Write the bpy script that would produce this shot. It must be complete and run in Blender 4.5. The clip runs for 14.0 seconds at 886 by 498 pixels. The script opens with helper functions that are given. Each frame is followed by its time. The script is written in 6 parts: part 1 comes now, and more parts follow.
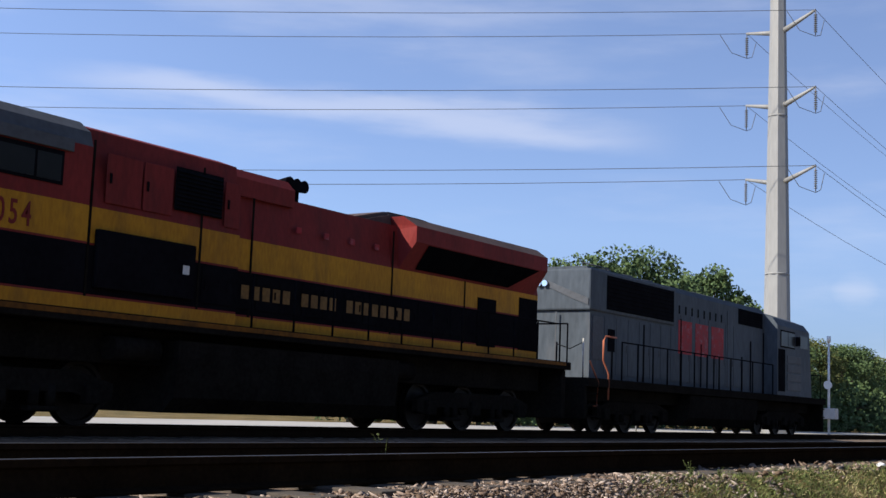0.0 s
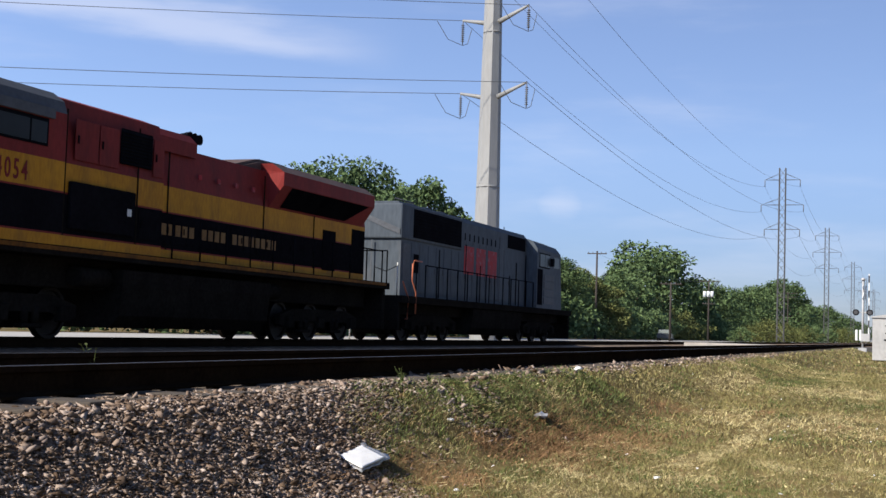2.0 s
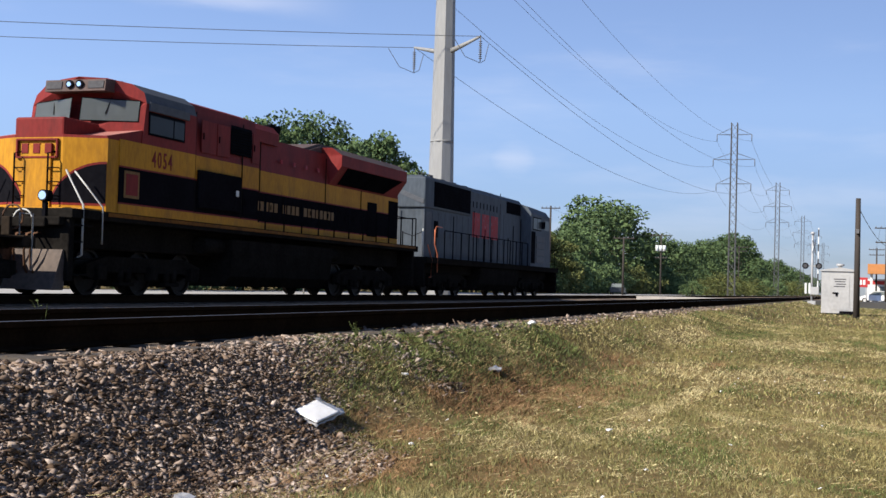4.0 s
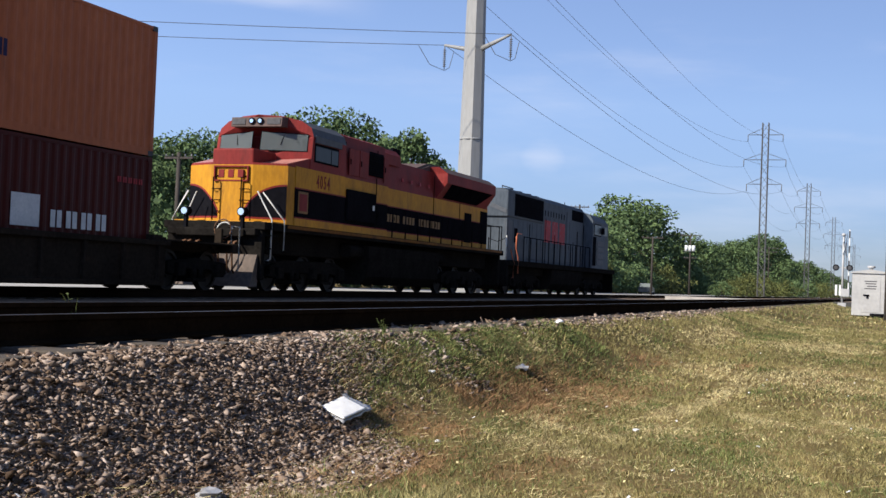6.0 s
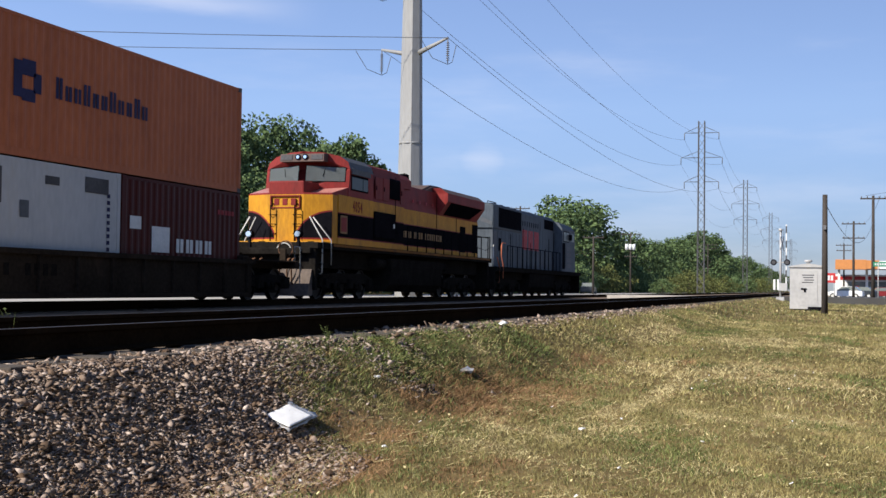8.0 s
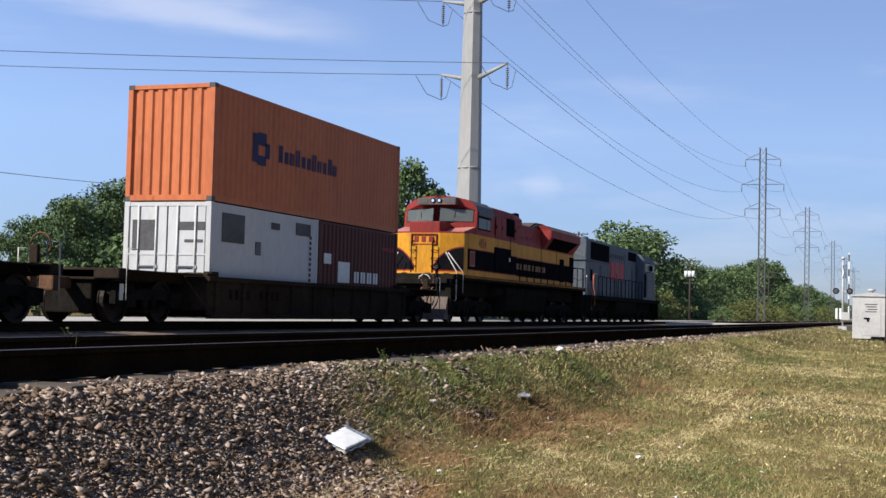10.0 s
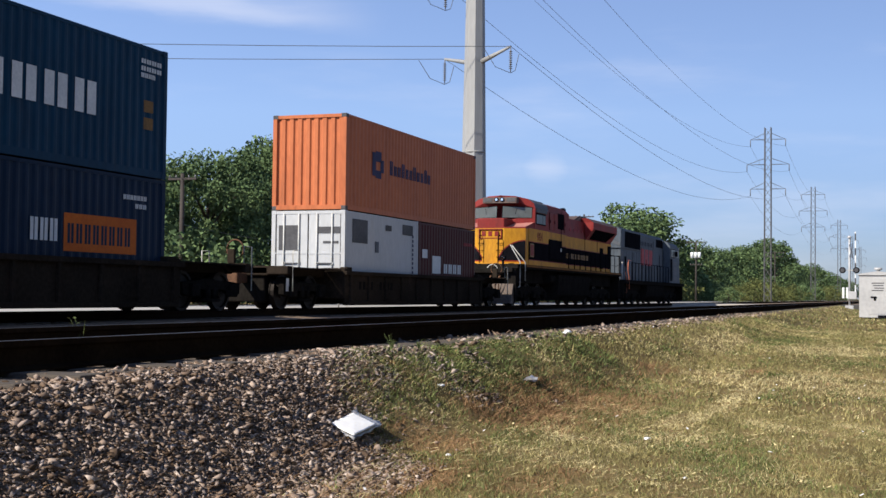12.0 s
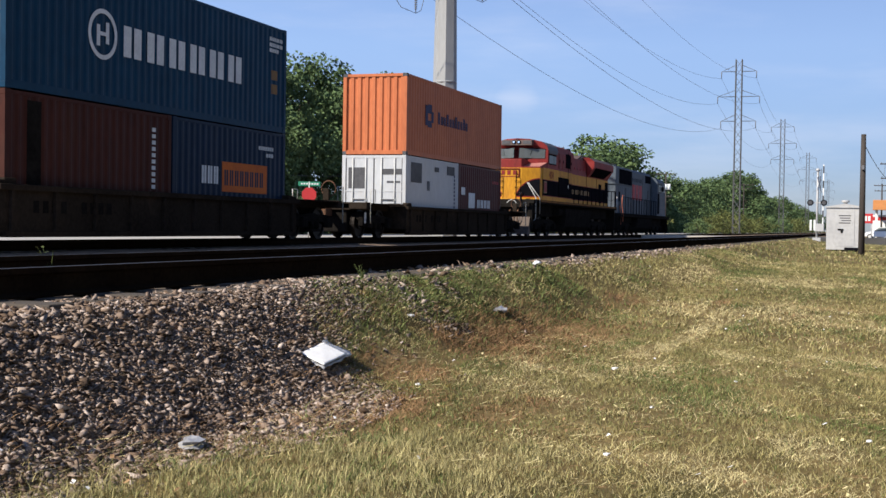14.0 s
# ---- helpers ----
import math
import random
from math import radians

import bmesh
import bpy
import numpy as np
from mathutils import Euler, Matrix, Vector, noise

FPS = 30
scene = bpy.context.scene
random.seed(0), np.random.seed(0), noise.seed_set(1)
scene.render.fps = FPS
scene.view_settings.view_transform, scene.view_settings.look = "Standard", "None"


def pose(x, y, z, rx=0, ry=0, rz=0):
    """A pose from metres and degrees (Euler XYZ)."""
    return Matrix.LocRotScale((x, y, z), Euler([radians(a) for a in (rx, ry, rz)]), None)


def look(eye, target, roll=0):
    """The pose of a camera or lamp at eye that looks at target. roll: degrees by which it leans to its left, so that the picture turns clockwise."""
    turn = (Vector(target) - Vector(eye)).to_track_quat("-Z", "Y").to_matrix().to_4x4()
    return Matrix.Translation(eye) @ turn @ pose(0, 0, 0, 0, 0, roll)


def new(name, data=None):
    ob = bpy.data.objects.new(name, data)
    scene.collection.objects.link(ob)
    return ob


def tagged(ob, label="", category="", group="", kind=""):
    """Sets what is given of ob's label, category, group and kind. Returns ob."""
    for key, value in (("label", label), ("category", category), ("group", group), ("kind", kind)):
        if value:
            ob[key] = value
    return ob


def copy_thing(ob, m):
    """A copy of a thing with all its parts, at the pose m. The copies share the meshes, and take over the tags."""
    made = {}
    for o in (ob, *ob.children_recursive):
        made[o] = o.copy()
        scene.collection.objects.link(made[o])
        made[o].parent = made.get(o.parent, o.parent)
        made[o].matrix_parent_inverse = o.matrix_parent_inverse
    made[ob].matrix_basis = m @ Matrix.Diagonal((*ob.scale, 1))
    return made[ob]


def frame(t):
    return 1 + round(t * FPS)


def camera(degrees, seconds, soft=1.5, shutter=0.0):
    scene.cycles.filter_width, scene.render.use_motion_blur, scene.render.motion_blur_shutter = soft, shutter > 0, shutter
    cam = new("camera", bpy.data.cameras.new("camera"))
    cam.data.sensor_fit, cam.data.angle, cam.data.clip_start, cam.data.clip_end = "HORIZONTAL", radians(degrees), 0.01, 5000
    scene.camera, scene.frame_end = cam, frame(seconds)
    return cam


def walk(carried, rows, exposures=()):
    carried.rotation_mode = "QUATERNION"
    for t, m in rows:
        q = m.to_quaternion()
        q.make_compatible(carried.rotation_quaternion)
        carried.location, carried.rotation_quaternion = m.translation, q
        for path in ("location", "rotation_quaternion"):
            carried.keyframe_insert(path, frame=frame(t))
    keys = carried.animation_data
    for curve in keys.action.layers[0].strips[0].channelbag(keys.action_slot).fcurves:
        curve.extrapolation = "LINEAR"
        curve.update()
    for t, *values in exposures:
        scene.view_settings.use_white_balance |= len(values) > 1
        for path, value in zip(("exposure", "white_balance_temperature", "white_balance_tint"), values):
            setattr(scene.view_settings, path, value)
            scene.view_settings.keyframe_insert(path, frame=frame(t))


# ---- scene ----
# ---- camera and walk ----
cam = camera(38.47, 14.0, soft=1.5)
EYE = Vector((0, 0, 0.455))


def aim(yaw, pitch, roll):
    """The camera's pose from degrees: yaw from +x towards +y, pitch upwards, roll."""
    a, b = radians(yaw), radians(pitch)
    return look(EYE, EYE + Vector((math.cos(a) * math.cos(b), math.sin(a) * math.cos(b), math.sin(b))), roll)


PATH = (
    (0.0, aim(33.44, 7.23, 2.12)),
    (0.5, aim(28.43, 5.78, 1.74)),
    (1.0, aim(24.40, 4.87, 0.43)),
    (1.5, aim(21.50, 4.03, 0.46)),
    (2.0, aim(20.52, 3.57, 1.83)),
    (2.5, aim(19.54, 2.39, 1.71)),
    (3.0, aim(18.83, 1.76, 1.64)),
    (3.2, aim(18.51, 1.62, 1.45)),
    (5.3, aim(18.47, 1.67, 1.97)),
    (5.5, aim(18.83, 1.54, 2.19)),
    (6.0, aim(19.66, 1.45, 2.22)),
    (6.5, aim(18.60, 1.19, 1.24)),
    (7.0, aim(17.59, 0.84, 1.74)),
    (7.5, aim(16.99, 1.26, 1.23)),
    (8.0, aim(17.05, 1.70, 0.72)),
    (8.5, aim(19.47, 1.91, 1.29)),
    (8.7, aim(19.60, 2.27, 1.06)),
    (10.8, aim(19.70, 2.92, 1.64)),
    (11.0, aim(19.75, 2.70, 1.57)),
    (11.5, aim(20.17, 2.50, 1.39)),
    (12.0, aim(19.92, 2.06, 0.64)),
    (12.5, aim(18.30, 1.64, 0.17)),
    (13.0, aim(18.18, 1.29, 1.50)),
    (13.5, aim(18.09, 0.21, 1.64)),
    (14.0, aim(18.54, -1.05, 0.88)),
)
walk(cam, PATH, exposures=((0.0, 0.45), (2.0, 0.51), (14.0, 0.51)))

# ---- world, sun ----
SUN_AZ, SUN_EL = 143.0, 35.0          # degrees from +x towards +y, and up
world = bpy.data.worlds.new("sky")
scene.world = world
world.use_nodes = True
wn, wl = world.node_tree.nodes, world.node_tree.links
wn.clear()
w_out = wn.new("ShaderNodeOutputWorld")
w_bg = wn.new("ShaderNodeBackground")
w_sky = wn.new("ShaderNodeTexSky")
w_sky.sky_type, w_sky.sun_disc = "NISHITA", False
w_sky.sun_elevation, w_sky.sun_rotation = radians(SUN_EL), radians(90 - SUN_AZ + 360)
w_sky.altitude, w_sky.air_density, w_sky.dust_density, w_sky.ozone_density = 50, 1.0, 0.0, 4.0
w_bg.inputs["Strength"].default_value = 0.0925
# thin streaks of high cloud
w_co = wn.new("ShaderNodeTexCoord")
w_map = wn.new("ShaderNodeMapping")
w_map.inputs["Scale"].default_value = (1.6, 1.6, 9.0)
w_map.inputs["Rotation"].default_value = (radians(4), radians(-5), 0)
w_noise = wn.new("ShaderNodeTexNoise")
w_noise.inputs["Scale"].default_value, w_noise.inputs["Detail"].default_value = 2.2, 7.0
w_noise.inputs["Roughness"].default_value = 0.55
w_ramp = wn.new("ShaderNodeMapRange")
w_ramp.interpolation_type = "SMOOTHSTEP"
w_ramp.inputs["From Min"].default_value, w_ramp.inputs["From Max"].default_value = 0.47, 0.78
w_ramp.inputs["To Max"].default_value = 0.26
w_mix = wn.new("ShaderNodeMix")
w_mix.data_type = "RGBA"
w_mix.inputs[7].default_value = (6.7, 6.9, 7.9, 1)
wl.new(w_co.outputs["Generated"], w_map.inputs["Vector"])
wl.new(w_map.outputs["Vector"], w_noise.inputs["Vector"])
wl.new(w_noise.outputs["Fac"], w_ramp.inputs["Value"])
# one broader band of cirrus, frayed by the same noise


def w_math(op, x, y, clamp=False):
    node = wn.new("ShaderNodeMath")
    node.operation, node.use_clamp = op, clamp
    for i, q in enumerate((x, y)):
        if isinstance(q, (int, float)):
            node.inputs[i].default_value = q
        else:
            wl.new(q, node.inputs[i])
    return node.outputs[0]


def w_dot(v):
    node = wn.new("ShaderNodeVectorMath")
    node.operation = "DOT_PRODUCT"
    node.inputs[1].default_value = v
    wl.new(w_co.outputs["Generated"], node.inputs[0])
    return node.outputs["Value"]


def w_fade(x, a, b):
    node = wn.new("ShaderNodeMapRange")
    node.interpolation_type = "SMOOTHSTEP"
    node.inputs["From Min"].default_value, node.inputs["From Max"].default_value = a, b
    wl.new(x, node.inputs["Value"])
    return node.outputs["Result"]


w_fray = w_math("MULTIPLY", w_math("SUBTRACT", w_noise.outputs["Fac"], 0.5), 0.07)
w_off = w_math("ABSOLUTE", w_math("ADD", w_dot((0.1727, 0.1609, -0.9717)), w_fray), 0.0)
w_band = w_math("MULTIPLY", w_math("SUBTRACT", 1.0, w_fade(w_off, 0.0, 0.022)), w_fade(w_dot((0.772, 0.591, 0.2345)), 0.966, 0.993))
w_cloud = w_math("MAXIMUM", w_ramp.outputs["Result"], w_math("MULTIPLY", w_band, 0.42))
# a small puff low over the trees
w_puff = w_fade(w_math("ADD", w_dot((0.9598, 0.2626, 0.0990)), w_math("MULTIPLY", w_fray, 0.02)), 0.99982, 1.0002)
w_cloud = w_math("MAXIMUM", w_cloud, w_math("MULTIPLY", w_puff, 0.34))
wl.new(w_cloud, w_mix.inputs[0])
w_tint = wn.new("ShaderNodeMix")
w_tint.data_type, w_tint.blend_type = "RGBA", "MULTIPLY"
w_tint.inputs[0].default_value = 1.0
w_sep = wn.new("ShaderNodeSeparateXYZ")
w_haze = wn.new("ShaderNodeValToRGB")
for _i, (_p, _c) in enumerate(((0.0, (0.37, 0.43, 0.66)), (0.14, (0.97, 0.90, 1.05)), (0.32, (1.28, 1.09, 1.15)), (0.055, (0.55, 0.60, 0.86)), (0.6, (0.54, 0.55, 0.63)), (1.0, (0.42, 0.44, 0.53)))):
    _e = w_haze.color_ramp.elements[_i] if _i < 2 else w_haze.color_ramp.elements.new(_p)
    _e.position, _e.color = _p, (*_c, 1)
wl.new(w_co.outputs["Generated"], w_sep.inputs["Vector"])
wl.new(w_sep.outputs["Z"], w_haze.inputs["Fac"])
# brighter towards the sun's side
w_side = wn.new("ShaderNodeMapRange")
for _k, _v in (("From Min", -0.82), ("From Max", 0.25), ("To Min", 0.84), ("To Max", 1.58)):
    w_side.inputs[_k].default_value = _v
wl.new(w_dot((math.cos(radians(SUN_AZ)), math.sin(radians(SUN_AZ)), 0.0)), w_side.inputs["Value"])
w_lit = wn.new("ShaderNodeVectorMath")
w_lit.operation = "SCALE"
wl.new(w_haze.outputs["Color"], w_lit.inputs[0])
wl.new(w_side.outputs["Result"], w_lit.inputs["Scale"])
wl.new(w_lit.outputs["Vector"], w_tint.inputs[7])
wl.new(w_sky.outputs["Color"], w_tint.inputs[6])
wl.new(w_tint.outputs[2], w_mix.inputs[6])
wl.new(w_mix.outputs[2], w_bg.inputs["Color"])
wl.new(w_bg.outputs["Background"], w_out.inputs["Surface"])

sun = new("sun", bpy.data.lights.new("sun", "SUN"))
sun.data.energy, sun.data.angle, sun.data.color = 5.0, radians(0.6), (1.0, 0.92, 0.8)
sun_way = Vector((math.cos(radians(SUN_AZ)) * math.cos(radians(SUN_EL)), math.sin(radians(SUN_AZ)) * math.cos(radians(SUN_EL)), math.sin(radians(SUN_EL))))
sun.matrix_world = look(sun_way * 100, (0, 0, 0))


# ---- materials ----
def mat(name, colour, dark=None, rough=0.6, metal=0.0, fine=40.0, coarse=2.0, bump=0.0, blend=0.5, dirt=None, dirt_amount=0.0, spec=0.5, stretch=(1, 1, 1), island=0.0, wash=0.0):
    """A surface whose colour wanders between two tones at two scales, with fine relief and blotches of dirt."""
    m = bpy.data.materials.new(name)
    m.use_nodes = True
    n, l = m.node_tree.nodes, m.node_tree.links
    b = n["Principled BSDF"]
    b.inputs["Roughness"].default_value, b.inputs["Metallic"].default_value = rough, metal
    b.inputs["Specular IOR Level"].default_value = spec
    dark = dark or tuple(c * 0.72 for c in colour)
    co = n.new("ShaderNodeTexCoord")
    mp = n.new("ShaderNodeMapping")
    mp.inputs["Scale"].default_value = stretch
    l.new(co.outputs["Object"], mp.inputs["Vector"])
    n1, n2 = n.new("ShaderNodeTexNoise"), n.new("ShaderNodeTexNoise")
    n1.inputs["Scale"].default_value, n1.inputs["Detail"].default_value = fine, 5
    n2.inputs["Scale"].default_value, n2.inputs["Detail"].default_value = coarse, 4
    for x in (n1, n2):
        l.new(mp.outputs["Vector"], x.inputs["Vector"])
    add = n.new("ShaderNodeMath")
    add.operation = "ADD"
    l.new(n1.outputs["Fac"], add.inputs[0])
    l.new(n2.outputs["Fac"], add.inputs[1])
    rg = n.new("ShaderNodeMapRange")
    rg.inputs["From Min"].default_value, rg.inputs["From Max"].default_value = 0.7, 1.3
    l.new(add.outputs[0], rg.inputs["Value"])
    mx = n.new("ShaderNodeMix")
    mx.data_type = "RGBA"
    mx.inputs[6].default_value, mx.inputs[7].default_value = (*dark, 1), (*colour, 1)
    l.new(rg.outputs["Result"], mx.inputs[0])
    last = mx.outputs[2]
    if island:
        gm = n.new("ShaderNodeNewGeometry")
        hs = n.new("ShaderNodeHueSaturation")
        r2 = n.new("ShaderNodeMapRange")
        r2.inputs["To Min"].default_value, r2.inputs["To Max"].default_value = 1 - island, 1 + island
        l.new(gm.outputs["Random Per Island"], r2.inputs["Value"])
        l.new(r2.outputs["Result"], hs.inputs["Value"])
        if wash:
            r4 = n.new("ShaderNodeMapRange")
            r4.inputs["To Min"].default_value, r4.inputs["To Max"].default_value = 1 + wash, 1 - wash
            l.new(gm.outputs["Random Per Island"], r4.inputs["Value"])
            l.new(r4.outputs["Result"], hs.inputs["Saturation"])
        l.new(last, hs.inputs["Color"])
        last = hs.outputs["Color"]
    if dirt:
        n3 = n.new("ShaderNodeTexNoise")
        n3.inputs["Scale"].default_value, n3.inputs["Detail"].default_value, n3.inputs["Roughness"].default_value = coarse * 1.7, 8, 0.65
        l.new(mp.outputs["Vector"], n3.inputs["Vector"])
        r3 = n.new("ShaderNodeMapRange")
        r3.inputs["From Min"].default_value, r3.inputs["From Max"].default_value = 0.62 - dirt_amount * 0.3, 0.75
        r3.inputs["To Max"].default_value = min(1.0, 0.35 + dirt_amount)
        l.new(n3.outputs["Fac"], r3.inputs["Value"])
        m3 = n.new("ShaderNodeMix")
        m3.data_type = "RGBA"
        m3.inputs[7].default_value = (*dirt, 1)
        l.new(r3.outputs["Result"], m3.inputs[0])
        l.new(last, m3.inputs[6])
        last = m3.outputs[2]
    l.new(last, b.inputs["Base Color"])
    if bump:
        bp = n.new("ShaderNodeBump")
        bp.inputs["Strength"].default_value, bp.inputs["Distance"].default_value = bump, 0.01
        l.new(n1.outputs["Fac"], bp.inputs["Height"])
        l.new(bp.outputs["Normal"], b.inputs["Normal"])
    return m


# ---- mesh helpers ----
def part(name, bm, material, parent=None, label=""):
    """Links a bmesh as one mesh object under a thing or a part."""
    me = bpy.data.meshes.new(name)
    bm.to_mesh(me)
    bm.free()
    for m in material if isinstance(material, (list, tuple)) else (material,):
        me.materials.append(m)
    ob = new(name, me)
    if parent:
        ob.parent = parent
    if label:
        ob["label"] = label
    return ob


def add_box(bm, x0, x1, y0, y1, z0, z1, bevel=0.0, index=0):
    vs = [bm.verts.new((x, y, z)) for x in (x0, x1) for y in (y0, y1) for z in (z0, z1)]
    quads = ((0, 1, 3, 2), (4, 6, 7, 5), (0, 4, 5, 1), (2, 3, 7, 6), (0, 2, 6, 4), (1, 5, 7, 3))
    fs = [bm.faces.new([vs[i] for i in q]) for q in quads]
    for f in fs:
        f.material_index = index
    if bevel:
        es = list({e for f in fs for e in f.edges})
        bmesh.ops.bevel(bm, geom=es, offset=bevel, segments=2, affect="EDGES", profile=0.5)
    return bm


def box(x0, x1, y0, y1, z0, z1, bevel=0.0):
    return add_box(bmesh.new(), x0, x1, y0, y1, z0, z1, bevel)


def add_prism(bm, outline, axis, a, b, index=0):
    """A closed outline swept along an axis from a to b. outline: points of the other two axes, in order."""
    def put(p, w):
        return {"x": (w, p[0], p[1]), "y": (p[0], w, p[1]), "z": (p[0], p[1], w)}[axis]
    lo, hi = [bm.verts.new(put(p, a)) for p in outline], [bm.verts.new(put(p, b)) for p in outline]
    k = len(outline)
    fs = [bm.faces.new((lo[i], lo[(i + 1) % k], hi[(i + 1) % k], hi[i])) for i in range(k)]
    fs += [bm.faces.new(lo[::-1]), bm.faces.new(hi)]
    for f in fs:
        f.material_index = index
    bmesh.ops.recalc_face_normals(bm, faces=fs)
    return bm


def prism(outline, axis, a, b):
    return add_prism(bmesh.new(), outline, axis, a, b)


def add_tube(bm, points, radius, sides=8, ends=True):
    """A round bar through the points; radius is one number or one for each point."""
    pts = [Vector(p) for p in points]
    rs = radius if isinstance(radius, (list, tuple)) else [radius] * len(pts)
    rings = []
    up = Vector((0, 0, 1))
    for i, p in enumerate(pts):
        way = (pts[min(i + 1, len(pts) - 1)] - pts[max(i - 1, 0)]).normalized()
        side = way.cross(up if abs(way.z) < 0.95 else Vector((1, 0, 0))).normalized()
        top = side.cross(way)
        rings.append([bm.verts.new(p + (side * math.cos(a) + top * math.sin(a)) * rs[i]) for a in (2 * math.pi * j / sides for j in range(sides))])
    for r, q in zip(rings, rings[1:]):
        for j in range(sides):
            bm.faces.new((r[j], r[(j + 1) % sides], q[(j + 1) % sides], q[j])).smooth = sides > 5
    if ends:
        bm.faces.new(rings[0][::-1])
        bm.faces.new(rings[-1])
    return bm


def tube(points, radius, sides=8):
    return add_tube(bmesh.new(), points, radius, sides)


def raw_mesh(name, verts, faces, material, smooth=False, index=None):
    me = bpy.data.meshes.new(name)
    verts, faces = np.asarray(verts, dtype=np.float32), np.asarray(faces, dtype=np.int32)
    k = faces.shape[1]
    me.vertices.add(len(verts))
    me.vertices.foreach_set("co", verts.ravel())
    me.loops.add(faces.size)
    me.loops.foreach_set("vertex_index", faces.ravel())
    me.polygons.add(len(faces))
    me.polygons.foreach_set("loop_start", np.arange(0, faces.size, k, dtype=np.int32))
    if index is not None:
        me.polygons.foreach_set("material_index", np.asarray(index, dtype=np.int32))
    if smooth:
        me.polygons.foreach_set("use_smooth", np.ones(len(faces), dtype=bool))
    for m in material if isinstance(material, (list, tuple)) else (material,):
        me.materials.append(m)
    me.update(calc_edges=True)
    me.validate()
    return new(name, me)


def empty(name, m=None, label="", category="", group=""):
    ob = new(name)
    ob.empty_display_size = 0.3
    if m is not None:
        ob.matrix_basis = m
    return tagged(ob, label, category, group)


def lettering(name, text, size, material, parent, m, label="", stretch=1.0, bold=0.0, depth=0.004):
    """Raised flat letters in the built-in font, as a mesh."""
    cu = bpy.data.curves.new(name, "FONT")
    cu.body, cu.size, cu.extrude, cu.offset, cu.align_x = text, size, depth, bold, "LEFT"
    cu.resolution_u = 3
    tmp = bpy.data.objects.new(name, cu)
    scene.collection.objects.link(tmp)
    me = bpy.data.meshes.new_from_object(tmp.evaluated_get(bpy.context.evaluated_depsgraph_get()))
    bpy.data.objects.remove(tmp)
    bpy.data.curves.remove(cu)
    me.materials.clear()
    me.materials.append(material)
    me.transform(m @ Matrix.Diagonal((stretch, 1, 1, 1)))
    ob = new(name, me)
    ob.parent = parent
    if label:
        ob["label"] = label
    return ob


# ---- ground, tracks ----
M_soil = mat("soil", (0.235, 0.195, 0.10), (0.11, 0.098, 0.045), 0.95, fine=34, coarse=0.5, bump=1.0, dirt=(0.38, 0.31, 0.155), dirt_amount=0.3, spec=0.1)
_n, _l = M_soil.node_tree.nodes, M_soil.node_tree.links
_ramp, _pn = _n.new("ShaderNodeValToRGB"), _n.new("ShaderNodeTexNoise")
_pn.inputs["Scale"].default_value, _pn.inputs["Detail"].default_value, _pn.inputs["Roughness"].default_value = 0.42, 6, 0.62
_ramp.color_ramp.elements[0].position, _ramp.color_ramp.elements[0].color = 0.36, (0.50, 0.52, 0.38, 1)
_ramp.color_ramp.elements[1].position, _ramp.color_ramp.elements[1].color = 0.64, (1.12, 1.0, 0.88, 1)
_e = _ramp.color_ramp.elements.new(0.5)
_e.color = (0.86, 0.74, 0.62, 1)
_mul = _n.new("ShaderNodeMix")
_mul.data_type, _mul.blend_type = "RGBA", "MULTIPLY"
_mul.inputs[0].default_value = 1.0
_b = _n["Principled BSDF"]
_l.new(_n["Texture Coordinate"].outputs["Object"], _pn.inputs["Vector"])
_l.new(_pn.outputs["Fac"], _ramp.inputs["Fac"])
_l.new(_b.inputs["Base Color"].links[0].from_socket, _mul.inputs[6])
_l.new(_ramp.outputs["Color"], _mul.inputs[7])
_l.new(_mul.outputs[2], _b.inputs["Base Color"])
M_bed = mat("ballast_bed", (0.30, 0.222, 0.16), (0.12, 0.088, 0.064), 0.95, fine=70, coarse=1.2, bump=1.0, spec=0.1)
M_stone = mat("ballast_stone", (0.36, 0.27, 0.208), (0.172, 0.124, 0.096), 0.9, fine=30, coarse=3.0, bump=0.4, spec=0.15, island=0.75, wash=0.35)
M_rail_top = mat("rail_polished", (0.16, 0.15, 0.135), (0.07, 0.065, 0.058), 0.5, metal=1.0, fine=6, coarse=1, stretch=(0.2, 8, 8))
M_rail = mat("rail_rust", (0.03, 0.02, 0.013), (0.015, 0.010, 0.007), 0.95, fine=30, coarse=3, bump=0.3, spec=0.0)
M_tie = mat("tie_wood", (0.10, 0.08, 0.06), (0.045, 0.036, 0.03), 0.9, fine=18, coarse=3, bump=0.5, stretch=(6, 1, 6))
M_concrete = mat("road_concrete", (0.46, 0.44, 0.40), (0.36, 0.345, 0.32), 0.85, fine=8, coarse=0.4, bump=0.2)
M_grass = mat("grass_blade", (0.30, 0.255, 0.105), (0.15, 0.142, 0.055), 0.7, fine=3.0, coarse=0.55, island=0.65, spec=0.2, dirt=(0.50, 0.41, 0.18), dirt_amount=0.35)

TRACK_Y = 16.80                     # centre line of the train's track, railhead at z = 0
NEAR_Y, NEAR_Z = 5.30, 0.18         # centre line and railhead of the near track
GAUGE = 1.50                        # between railhead centres


def smooth(a, b, v):
    v = min(1.0, max(0.0, (v - a) / (b - a)))
    return v * v * (3 - 2 * v)


